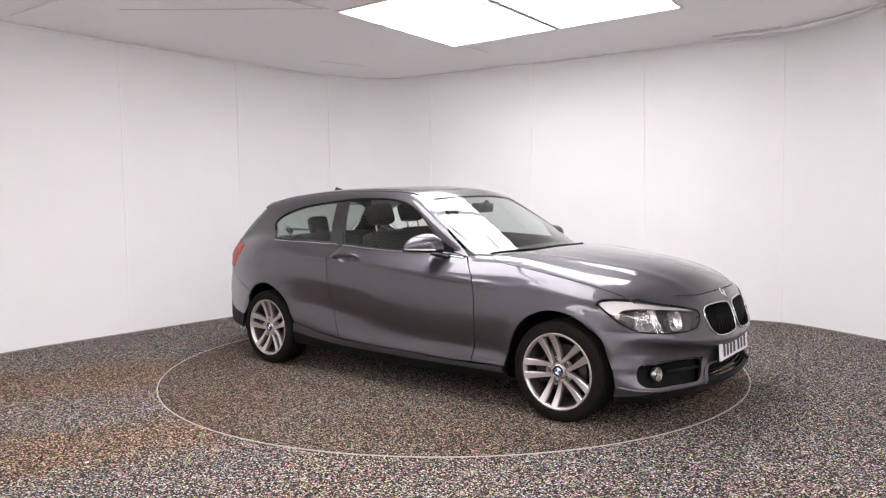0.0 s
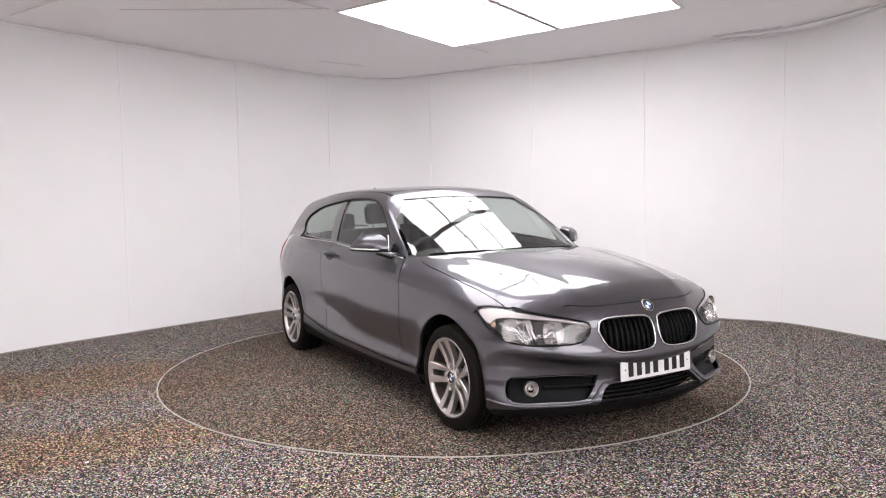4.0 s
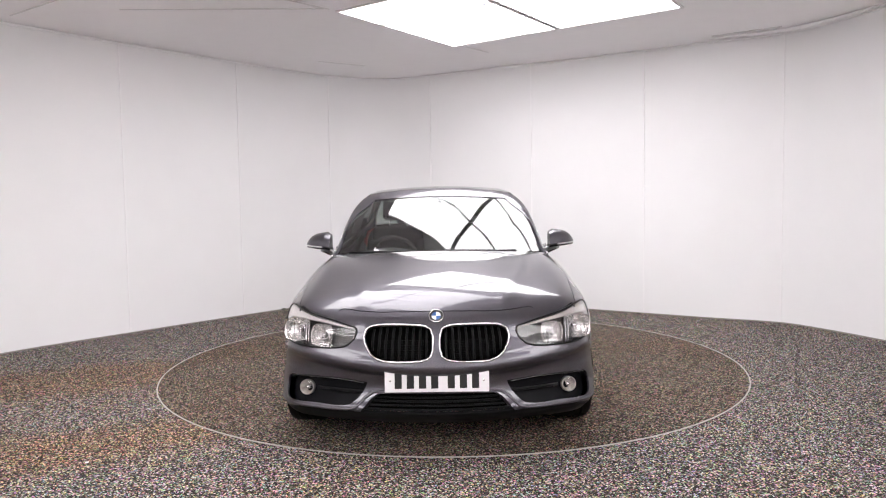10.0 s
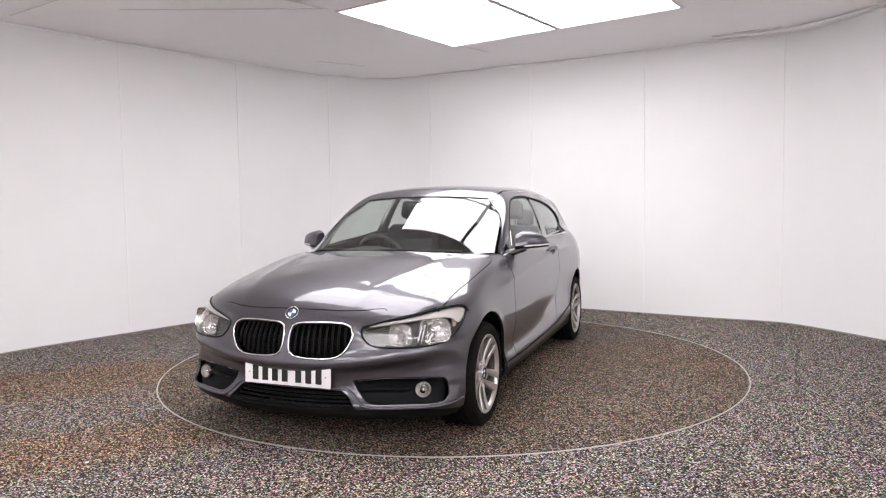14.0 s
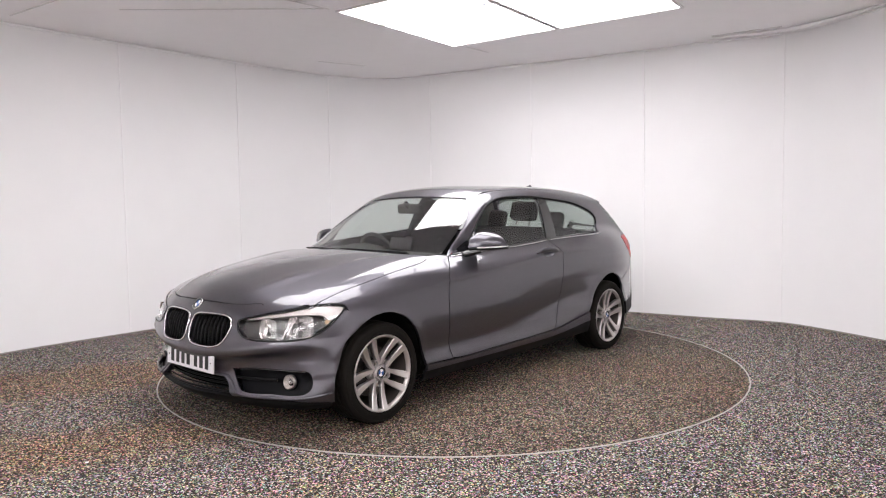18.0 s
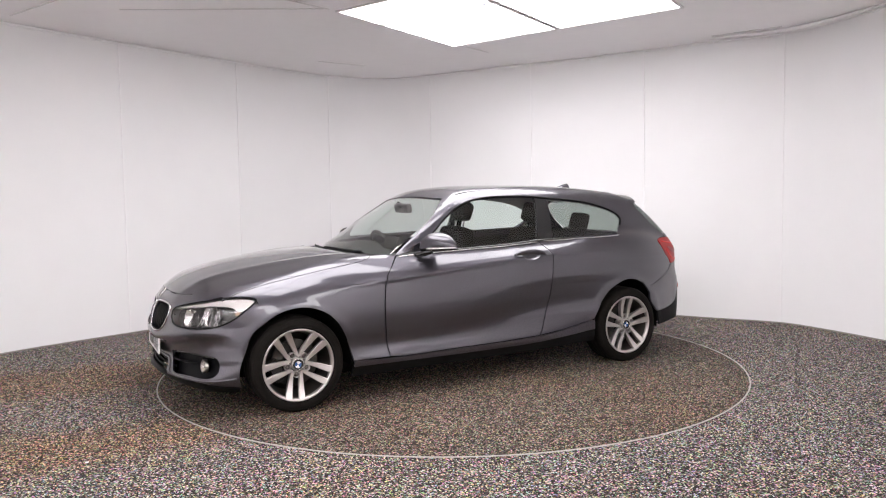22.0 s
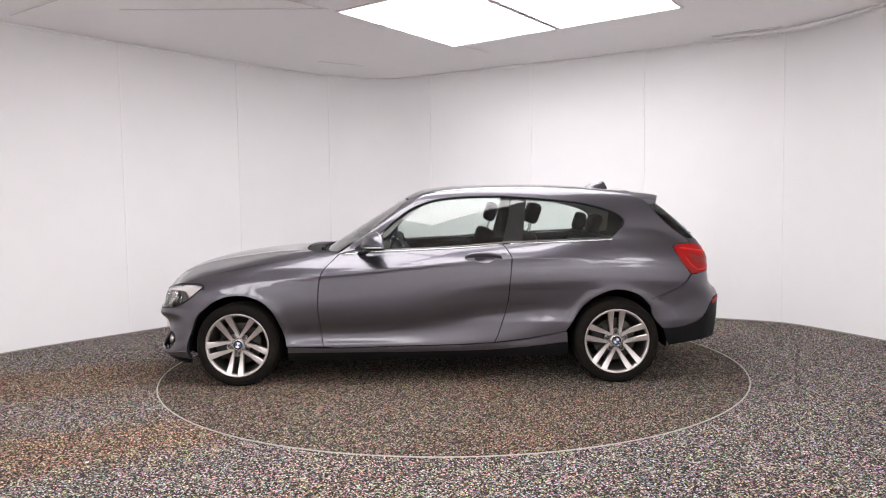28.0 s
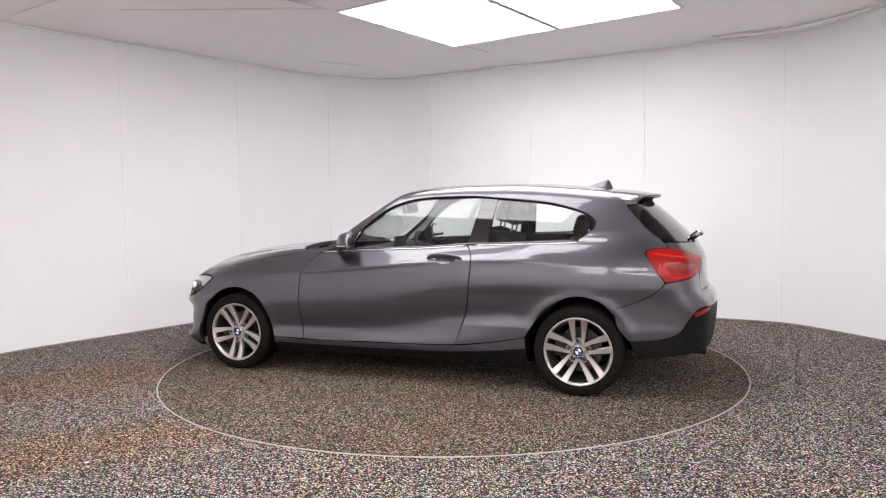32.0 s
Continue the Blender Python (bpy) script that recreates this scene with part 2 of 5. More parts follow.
LINE = outline()
MIDDLE = np.array((0.0, -3.0))
ring_wall("wall", LINE, 0.0, H + 0.02, 0.0, 0.10, WALL, "curved white clad wall with pale vertical joints")


def slab(name, line, z0, z1, mat):
    """A flat slab with the outline of a closed line, filled from its middle."""
    n = len(line)
    mid = MIDDLE
    vs = [(x, y, z) for z in (z0, z1) for x, y in line] + [(mid[0], mid[1], z0), (mid[0], mid[1], z1)]
    fs = []
    for i in range(n):
        j = (i + 1) % n
        fs += [(i, j, n + j, n + i), (2 * n, j, i), (2 * n + 1, n + i, n + j)]
    ob = mesh_part(name, vs, fs, mat)
    b = bmesh.new()
    b.from_mesh(ob.data)
    bmesh.ops.recalc_face_normals(b, faces=b.faces)
    b.to_mesh(ob.data)
    b.free()
    return ob


WIDE = (LINE - MIDDLE) * 1.02 + MIDDLE
tagged(slab("floor", WIDE, -0.10, 0.0, FLOOR), "grey speckled loop-pile carpet floor with brown stains", "floor", kind="structure")


def wall_point(x, y):
    """The nearest point of the wall's face, and the way along it."""
    i = int(np.argmin(np.hypot(LINE[:, 0] - x, LINE[:, 1] - y)))
    t = LINE[(i + 1) % len(LINE)] - LINE[i - 1]
    return LINE[i], math.degrees(math.atan2(t[1], t[0]))


JOINTS = ((-4.70, -3.6), (-4.62, -1.8), (-4.2, -0.1), (-3.31, 1.47), (-2.45, 2.56), (-1.58, 3.47), (-0.22, 3.61), (0.97, 2.98), (2.19, 2.31), (3.40, 1.56), (4.15, -0.4), (4.43, -2.0),
          (4.6, -4.2), (4.3, -6.3), (2.4, -8.1), (0.0, -8.5), (-2.4, -8.1), (-4.3, -6.7), (-4.82, -5.2))
marks = []
for x, y in JOINTS:
    q, a = wall_point(x, y)
    marks.append(int(np.argmin(np.hypot(LINE[:, 0] - q[0], LINE[:, 1] - q[1]))))
    b = box(bmesh.new(), (0, 0, H / 2), (0.015, 0.024, H - 0.01), bevel=0.003)
    ob = part("joint_strip", b, STRIP)
    ob.matrix_world = pose(q[0], q[1], 0, 0, 0, a)
    tagged(ob, "thin white vertical joint strip on the wall", "trim", kind="structure")
marks.sort()
along = np.roll(LINE, -1, 0) - np.roll(LINE, 1, 0)
FACING = np.stack([-along[:, 1], along[:, 0]], 1) / np.linalg.norm(along, axis=1)[:, None]
FACING = FACING * np.sign((FACING * (MIDDLE - LINE)).sum(1))[:, None]
wall = bpy.data.objects["wall"]
for i0, i1 in zip(marks, marks[1:] + [marks[0] + len(LINE)]):
    line = np.array([LINE[i % len(LINE)] for i in range(i0, i1 + 1)])
    tang = np.gradient(line, axis=0)
    nrm = np.stack([-tang[:, 1], tang[:, 0]], 1) / np.linalg.norm(tang, axis=1)[:, None]
    if (nrm * (MIDDLE - line)).sum() < 0:
        nrm = -nrm
    tang = tang / np.linalg.norm(tang, axis=1)[:, None]
    line[0] += tang[0] * 0.0085
    line[-1] -= tang[-1] * 0.0085
    n = len(line)
    way = np.array([FACING[i % len(LINE)] for i in range(i0, i1 + 1)])
    vs = [(x, y, z) for arr in (line + nrm * 0.006, line - nrm * 0.004, line + nrm * 0.006) for z in (0.004, H - 0.002) for x, y in arr]
    vn = [(a, b, 0.0) for _ in (0, 1) for a, b in way] + [(-a, -b, 0.0) for _ in (0, 1) for a, b in way] + [(0, 0, -1)] * n + [(0, 0, 1)] * n
    fs = []
    for i in range(n - 1):
        fs += [(i, i + 1, n + i + 1, n + i), (2 * n + i, 3 * n + i, 3 * n + i + 1, 2 * n + i + 1), (5 * n + i, 5 * n + i + 1, 3 * n + i + 1, 3 * n + i), (4 * n + i, 2 * n + i, 2 * n + i + 1, 4 * n + i + 1)]
    fs += [(4 * n, 5 * n, 3 * n, 2 * n), (5 * n - 1, 3 * n - 1, 4 * n - 1, 6 * n - 1)]
    ob = mesh_part("wall_panel", vs, fs, WALL, wall, smooth=True)
    ob.data.normals_split_custom_set_from_vertices(vn)
ring_wall("cornice_trim", LINE, H - 0.022, H - 0.001, -0.020, 0.012, STRIP, "thin white trim where wall meets ceiling", "trim")
ring_wall("baseboard", LINE, 0.0, 0.012, -0.016, 0.008, JOINT, "thin grey joint at the foot of the wall", "trim")
def tube(bm, pts, r, n=8, closed=False):
    """A round bar along points."""
    pts = [Vector(q) for q in pts]
    rings = []
    m = len(pts)
    for i, q in enumerate(pts):
        a = pts[i - 1] if i or closed else q
        b = pts[(i + 1) % m] if i + 1 < m or closed else q
        d = (b - a).normalized()
        u = d.orthogonal().normalized() if not rings else (u - d * u.dot(d)).normalized()
        v = d.cross(u)
        rr = r(i / (m - 1)) if callable(r) else r
        rings.append([bm.verts.new(q + (u * math.cos(2 * math.pi * j / n) + v * math.sin(2 * math.pi * j / n)) * rr) for j in range(n)])
    for i in range(m if closed else m - 1):
        a, b = rings[i], rings[(i + 1) % m]
        for j in range(n):
            bm.faces.new((a[j], a[(j + 1) % n], b[(j + 1) % n], b[j]))
    if not closed:
        bm.faces.new(rings[0][::-1])
        bm.faces.new(rings[-1])
    bmesh.ops.recalc_face_normals(bm, faces=bm.faces)
    return bm


# ---- the ceiling and its lights ----
tagged(slab("ceiling", WIDE, H, H + 0.10, CEIL), "flat white boarded ceiling with faint seams", "ceiling", kind="structure")
for x0, y0, x1, y1 in ((0.20, 1.96, 0.45, 2.26), (-2.75, 0.30, -1.05, 0.38), (-3.75, 0.42, -3.05, -0.05), (-1.0, 0.40, -1.5, -0.1), (2.70, 1.66, 3.25, 1.30), (-1.0, 2.9, -1.5, 2.6)):
    l = math.hypot(x1 - x0, y1 - y0)
    ob = part("ceiling_seam", box(bmesh.new(), (0, 0, 0), (l, 0.012, 0.008), bevel=0.002), BAR)
    ob.matrix_world = pose((x0 + x1) / 2, (y0 + y1) / 2, H - 0.003, 0, 0, math.degrees(math.atan2(y1 - y0, x1 - x0)))
    tagged(ob, "narrow seam cover in the white ceiling", "trim", kind="structure")

GRID = Matrix.Translation((0.0, 0.0, H)) @ Matrix.Rotation(radians(-35.0), 4, "Z")   # its y runs from the camera's end to the far corner


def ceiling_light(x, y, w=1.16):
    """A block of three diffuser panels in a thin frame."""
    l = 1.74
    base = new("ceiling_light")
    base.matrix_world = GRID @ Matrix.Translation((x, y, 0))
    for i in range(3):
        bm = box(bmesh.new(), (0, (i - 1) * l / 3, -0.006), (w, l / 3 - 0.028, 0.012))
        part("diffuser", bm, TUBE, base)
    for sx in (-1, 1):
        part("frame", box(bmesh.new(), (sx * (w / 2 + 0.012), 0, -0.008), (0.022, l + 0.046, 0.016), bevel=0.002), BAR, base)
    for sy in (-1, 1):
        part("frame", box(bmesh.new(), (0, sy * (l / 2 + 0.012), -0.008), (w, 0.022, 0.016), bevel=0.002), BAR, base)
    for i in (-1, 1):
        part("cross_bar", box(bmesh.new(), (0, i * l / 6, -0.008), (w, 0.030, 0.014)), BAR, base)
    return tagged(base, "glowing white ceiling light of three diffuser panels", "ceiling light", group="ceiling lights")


for gx, gy, wide in ((-0.435, 0.715, 1.18), (0.785, 0.715, 1.14), (-0.435, -1.50, 1.18), (0.785, -1.50, 1.14)):
    ceiling_light(gx, gy, wide)
# unseen fill lights of the same kind, added over the floor behind the camera
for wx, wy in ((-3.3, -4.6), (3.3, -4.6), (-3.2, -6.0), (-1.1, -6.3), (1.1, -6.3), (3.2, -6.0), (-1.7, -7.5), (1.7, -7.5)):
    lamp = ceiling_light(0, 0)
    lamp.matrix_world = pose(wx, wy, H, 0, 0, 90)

# ---- the turntable ----
turntable = new("turntable")
tagged(turntable, "flush round turntable covered in worn brown-tinted speckled carpet", "turntable")
R = 2.25
part("deck", lathe([(0.0001, 0.004), (R - 0.012, 0.004), (R - 0.012, 0.0015)], 160, "z"), DISC, turntable)
part("edge_ring", lathe([(R - 0.006, 0.002), (R - 0.005, 0.006), (R + 0.002, 0.006), (R + 0.003, 0.002)], 160, "z"), RING, turntable, "thin pale metal edge ring", smooth=False)

# loose edge of the ceiling lining over the wall's bend
path = spline([(2.72, 1.74, H - 0.010), (2.95, 1.58, H - 0.018), (3.20, 1.42, H - 0.030), (3.45, 1.16, H - 0.030), (3.66, 0.80, H - 0.018), (3.80, 0.40, H - 0.006)], 0.06, False)
bm = bmesh.new()
tube(bm, path, lambda f: 0.006 + 0.016 * math.sin(math.pi * f), 8)
tagged(part("loose_lining", bm, STRIP, smooth=True), "loose white fold of ceiling lining along the wall", "trim", kind="structure")

# small things on the floor
def scrap(name, x, y, z, size, mat, label, category, turn):
    bm = box(bmesh.new(), (0, 0, size * 0.2), (size, size * 0.5, size * 0.4), bevel=size * 0.08)
    ob = part(name, bm, mat)
    ob.matrix_world = pose(x, y, z, 0, 0, turn)
    return tagged(ob, label, category)


scrap("wall_clip", -2.08, 2.99, 0.0, 0.045, BASE, "small dark clip at the foot of the wall", "clip", 50)
scrap("wall_clip", 2.13, 2.29, 0.0, 0.035, BASE, "small dark clip at the foot of the wall", "clip", -32)
scrap("paper_scrap", -1.86, -2.26, 0.0, 0.014, STRIP, "tiny pale scrap on the speckled carpet", "scrap", 20)
# ---- the car's body as one smooth form: x forward from midway between the axles, y to its left ----
def smax(a, b, k):
    q = np.maximum(k - np.abs(a - b), 0.0) / k
    return np.maximum(a, b) + q * q * k * 0.25


FOOT = ((0.12, 0.800), (0.17, 0.838), (0.23, 0.868), (0.270, 0.878), (0.30, 0.876))
TOP = ((0.828, 0.869), (0.838, 0.865), (0.865, 0.848), (0.90, 0.822), (0.95, 0.786), (1.02, 0.757), (1.1, 0.735))
FLANK = FOOT + ((0.325, 0.868), (0.36, 0.859), (0.395, 0.856), (0.43, 0.859), (0.485, 0.869), (0.545, 0.878), (0.60, 0.882), (0.66, 0.881), (0.73, 0.877), (0.79, 0.8725)) + TOP
WING = FOOT + ((0.36, 0.868), (0.43, 0.866), (0.50, 0.872), (0.58, 0.878), (0.66, 0.878), (0.72, 0.875), (0.77, 0.870), (0.815, 0.861), (0.86, 0.846), (0.905, 0.824), (0.95, 0.795), (1.02, 0.765), (1.1, 0.745))
QUARTER = FOOT + ((0.37, 0.871), (0.46, 0.872), (0.55, 0.879), (0.62, 0.882), (0.70, 0.880), (0.76, 0.878), (0.81, 0.872), (0.86, 0.860), (0.91, 0.840), (0.96, 0.811), (1.01, 0.776), (1.06, 0.740), (1.1, 0.710))
SIDE, SIDE_WING, SIDE_TAIL = curve(*FLANK, soft=0.005), curve(*WING, soft=0.03), curve(*QUARTER, soft=0.025)   # the shoulder line fades out on the front wing
NOSE = curve((0.10, 1.95), (0.16, 2.025), (0.20, 2.072), (0.235, 2.104), (0.25, 2.110), (0.29, 2.085), (0.36, 2.060), (0.41, 2.070), (0.440, 2.104), (0.462, 2.110), (0.52, 2.096), (0.61, 2.074), (0.70, 2.048), (0.76, 2.012), (0.85, 1.95), soft=0.006)
TAIL = curve((0.16, 2.06), (0.24, 2.155), (0.42, 2.195), (0.574, 2.205), (0.63, 2.188), (0.68, 2.135), (0.73, 2.118), (0.93, 2.082), (1.0, 2.055))
BONNET = curve((-2.15, 0.90), (-2.05, 0.97), (-1.85, 1.05), (-1.6, 1.09), (-1.15, 1.09), (-0.8, 1.025), (-0.4, 0.995), (0.0, 0.985), (0.6, 0.98), (0.9, 0.978), (1.07, 0.970), (1.3, 0.952), (1.53, 0.921),
               (1.71, 0.883), (1.9, 0.818), (1.99, 0.772), (2.06, 0.71), (2.11, 0.63), soft=0.04)
CROWN = curve((0.6, 0.022), (0.9, 0.034), (1.5, 0.095), (1.95, 0.120))
CREASE = curve((1.7, -0.10), (1.084, -0.065), (0.764, -0.032), (0.405, -0.010), (0.1, 0.013), (-0.25, 0.042), (-0.55, 0.060), (-0.9, 0.066), (-1.2, 0.055), (-1.8, 0.010), soft=0.08)
SWEEP = curve((-1.3, 0.14), (-0.9, 0.14), (-0.70, 0.125), (-0.34, 0.080), (0.1, 0.0), (0.5, -0.030), (0.9, -0.040), soft=0.08)
ROOF = curve((-1.95, 1.300), (-1.82, 1.326), (-1.58, 1.367), (-1.35, 1.393), (-1.12, 1.415), (-0.89, 1.428), (-0.66, 1.432), (-0.43, 1.431), (-0.2, 1.427), (-0.01, 1.410),
             (0.12, 1.385), (0.3, 1.328), (0.5, 1.25), soft=0.06)
SCREEN = curve((0.88, 0.932), (0.92, 0.868), (1.00, 0.742), (1.10, 0.584), (1.20, 0.419), (1.30, 0.252), (1.34, 0.183), (1.44, 0.008), soft=0.03)
BACK = curve((0.90, 2.12), (1.0, 2.060), (1.10, 1.965), (1.2, 1.855), (1.30, 1.730), (1.36, 1.60))
TUMBLE = curve((0.9, 0.800), (0.96, 0.772), (1.03, 0.750), (1.10, 0.726), (1.19, 0.690), (1.27, 0.650), (1.33, 0.610), (1.40, 0.555), (1.45, 0.50))


def lower_body(x, y, z):
    ya = np.abs(y)
    zz = z - CREASE(x) * np.clip((z - 0.58) / 0.22, 0, 1) - SWEEP(x) * np.clip((z - 0.29) / 0.16, 0, 1) * np.clip((0.84 - z) / 0.17, 0, 1)
    w = np.clip((x - 0.75) / 0.45, 0, 1)
    w = w * w * (3 - 2 * w)
    v = np.clip((-0.75 - x) / 0.5, 0, 1)
    v = v * v * (3 - 2 * v)
    half = SIDE(zz) * (1 - w - v) + SIDE_WING(zz) * w + SIDE_TAIL(zz) * v
    half = half + 0.0045 * np.exp(-((zz - 0.831) / 0.014) ** 2) * (1 - w) * (1 - v)
    half = half - (0.14 + 0.28 * np.clip((z - 0.36) / 0.20, 0, 1)) * np.maximum(x - 1.38, 0) ** 2 - 0.32 * np.maximum(-x - 1.38, 0) ** 2 - 0.004 * np.minimum(x * x, 1.9)
    for ax in (1.345, -1.345):
        r = np.hypot(x - ax, z - 0.31)
        half = half + 0.006 * np.exp(-((r - 0.352) / 0.035) ** 2) + 0.017 * np.exp(-((x - ax) / 0.42) ** 2 - ((z - 0.45) / 0.30) ** 2)
    half = half + 0.004 * np.exp(-((x + 1.25) / 0.45) ** 2 - ((z - 0.74) / 0.14) ** 2)
    d = ya - half
    rib = 0.007 * np.exp(-((ya - (0.70 - 0.20 * x + 0.05)) / 0.05) ** 2) * np.clip((x - 0.9) / 0.2, 0, 1)
    d = smax(d, (z - (BONNET(x) + rib - CROWN(x) * (ya / 0.72) ** 2)) * 0.95, 0.11)
    zn = z - 0.085 * np.minimum(ya / 0.78, 1) ** 2 * np.clip((z - 0.34) / 0.08, 0, 1) * np.clip((0.72 - z) / 0.15, 0, 1)
    ridge = 0.014 * np.exp(-((zn - 0.458) / 0.05) ** 2) * np.minimum(ya / 0.5, 1)
    d = smax(d, x - (NOSE(zn) + ridge - 0.355 * ya ** 2), 0.11)
    d = smax(d, -x - (TAIL(z) - 0.16 * ya ** 2), 0.13)
    return smax(d, 0.15 - z, 0.05)


def greenhouse(x, y, z):
    ya = np.abs(y)
    half = TUMBLE(z) - 0.10 * np.maximum(x + 0.1, 0) ** 2 - 0.035 * np.maximum(-x - 0.6, 0) ** 2
    d = ya - half
    d = smax(d, z - (ROOF(x) - (0.09 + 0.05 * np.clip((x + 0.5) / 0.5, 0, 1)) * ya ** 2), 0.07)
    d = smax(d, (x - (SCREEN(z) - 0.37 * ya ** 2)) * 0.60, 0.03)
    return smax(d, (-x - (BACK(z) - 0.22 * ya ** 2)) * 0.75, 0.06)


def body(x, y, z):
    return -smax(-lower_body(x, y, z), -greenhouse(x, y, z), 0.035)


def normal_at(p, form):
    e = 0.002
    x, y, z = p.T
    g = np.stack([form(x + e, y, z) - form(x - e, y, z), form(x, y + e, z) - form(x, y - e, z), form(x, y, z + e) - form(x, y, z - e)], 1)
    return g / np.maximum(np.linalg.norm(g, axis=1), 1e-9)[:, None]


def cast(o, d, form, reach=6.0):
    """Where rays first meet the form."""
    t = np.zeros(len(o))
    for _ in range(70):
        p = o + d * t[:, None]
        t = t + 0.75 * form(p[:, 0], p[:, 1], p[:, 2])
        t = np.clip(t, 0, reach)
    return o + d * t[:, None]


NOSE_AXIS, TAIL_AXIS = 1.0, -1.2


def lay(view, ab, form=body):
    """Points of the form: side (x, z); top (x, y); front or rear (degrees round an upright axis in the car, z)."""
    a, b = ab[:, 0], ab[:, 1]
    one, nil = np.ones_like(a), np.zeros_like(a)
    if view == "side":
        o, d = np.stack([a, 2 * one, b], 1), np.stack([nil, -one, nil], 1)
    elif view == "top":
        o, d = np.stack([a, b, 3 * one], 1), np.stack([nil, nil, -one], 1)
    else:
        ax, s = (NOSE_AXIS, 1) if view == "front" else (TAIL_AXIS, -1)
        c, q = np.cos(np.radians(a)) * s, np.sin(np.radians(a))
        o, d = np.stack([ax + 3 * c, 3 * q, b], 1), np.stack([-c, -q, nil], 1)
    return cast(o, d, form)
def inside(poly, pts):
    """Which points lie within a closed line, by crossings."""
    hit = np.zeros(len(pts), bool)
    x, y = pts[:, 0], pts[:, 1]
    a, b = poly, np.roll(poly, -1, 0)
    for (x0, y0), (x1, y1) in zip(a, b):
        if y0 == y1:
            continue
        hit ^= ((y0 > y) != (y1 > y)) & (x < (x1 - x0) * (y - y0) / (y1 - y0) + x0)
    return hit


def near_line(line, pts, gap):
    d = np.full(len(pts), 9.0)
    for k in range(0, len(line), 64):
        q = line[k:k + 64]
        d = np.minimum(d, np.hypot(pts[:, :1] - q[None, :, 0], pts[:, 1:] - q[None, :, 1]).min(1)) if len(pts) else d
    return d < gap


def fill(loops, step):
    """Triangles over a flat region bounded by loops, with a grid of inner points. Returns points, triangles, and the loops' indices."""
    allp = np.concatenate(loops)
    lo, hi = allp.min(0), allp.max(0)
    gx, gy = np.meshgrid(np.arange(lo[0] + step / 2, hi[0], step), np.arange(lo[1] + step / 2, hi[1], step))
    g = np.stack([gx.ravel(), gy.ravel()], 1)
    keep = inside(loops[0], g)
    for l in loops[1:]:
        keep &= ~inside(l, g)
    g = g[keep]
    g = g[~near_line(allp, g, step * 0.55)]
    edges, k = [], 0
    for l in loops:
        n = len(l)
        edges += [(k + i, k + (i + 1) % n) for i in range(n)]
        k += n
    from_pts = [Vector(q) for q in np.concatenate([allp, g])]
    vs, es, fs, _, _, _ = cdt(from_pts, edges, [], 1, 1e-6)
    q = np.array([(v.x, v.y) for v in vs])
    tri = np.array([tuple(f) for f in fs])
    mid = q[tri].mean(1)
    keep = inside(loops[0], mid)
    for l in loops[1:]:
        keep &= ~inside(l, mid)
    return q, tri[keep].tolist()


def panel(name, view, outline_pts, material, parent, holes=(), form=body, step=0.035, lift=0.0, depth=0.018, mirror=False, label="", line_step=None):
    """A sheet of the car's skin, cut out along a line and folded inward at its edges."""
    k = np.array([0.0175, 1.0]) if view in ("front", "rear") else np.ones(2)
    loops = [spline(np.array(l, float) * k, line_step or step * 0.6) for l in (outline_pts, *holes)]
    ab, tris = fill(loops, step)
    p = lay(view, ab / k, form)
    nrm = normal_at(p, form)
    p = p + nrm * lift
    sign = -1 if mirror else 1
    p[:, 1] *= sign
    nrm[:, 1] *= sign
    tris = np.array(tris)
    fn = np.cross(p[tris[:, 1]] - p[tris[:, 0]], p[tris[:, 2]] - p[tris[:, 0]])
    flip = (fn * nrm[tris[:, 0]]).sum(1) < 0
    tris[flip] = tris[flip][:, ::-1]
    # the edges that only one triangle has are the rim
    count = {}
    for a, b, c in tris.tolist():
        for e in ((a, b), (b, c), (c, a)):
            count[e] = 1
    rim = [e for e in count if (e[1], e[0]) not in count]
    verts, norms, faces = p.tolist(), nrm.tolist(), tris.tolist()
    if depth:
        at = {}
        for e in rim:
            d = p[e[1]] - p[e[0]]
            out = np.cross(d, nrm[e[0]])
            out = out / max(np.linalg.norm(out), 1e-9)
            for v in e:
                at.setdefault(v, []).append(out)
        top, low = {}, {}
        for v, o in at.items():
            o = np.mean(o, 0)
            o = o / max(np.linalg.norm(o), 1e-9)
            top[v] = len(verts)
            verts.append(p[v].tolist())
            norms.append(o.tolist())
            low[v] = len(verts)
            verts.append((p[v] - nrm[v] * depth).tolist())
            norms.append(o.tolist())
        for a, b in rim:
            faces.append([top[b], top[a], low[a], low[b]])
    me = bpy.data.meshes.new(name)
    me.from_pydata(verts, [], faces)
    me.materials.append(material)
    me.shade_smooth()
    me.normals_split_custom_set_from_vertices(norms)
    ob = new(name, me)
    ob.parent = parent
    if label:
        tagged(ob, label)
    return ob


def both(name, *args, label="", **kw):
    return [panel(name, *args, mirror=m, label=label, **kw) for m in (False, True)]


def strip(name, view, pts, material, parent, radius=0.006, lift=0.0, form=body, mirror=False, closed=False, label=""):
    """A trim bar laid on the skin along a line."""
    k = np.array([0.0175, 1.0]) if view in ("front", "rear") else np.ones(2)
    ab = spline(np.array(pts, float) * k, 0.03, closed) / k
    p = lay(view, ab, form)
    p = p + normal_at(p, form) * lift
    if mirror:
        p[:, 1] *= -1
    return part(name, tube(bmesh.new(), p, radius, 8, closed), material, parent, label, smooth=True)


def z_on_top(xy):
    p = lay("top", np.array(xy, float))
    return [(float(q[0]), float(q[2])) for q in p]


# ---- the car ----
car = new("car")
tagged(car, "dark grey metallic three-door hatchback with silver alloy wheels on a turntable", "car")

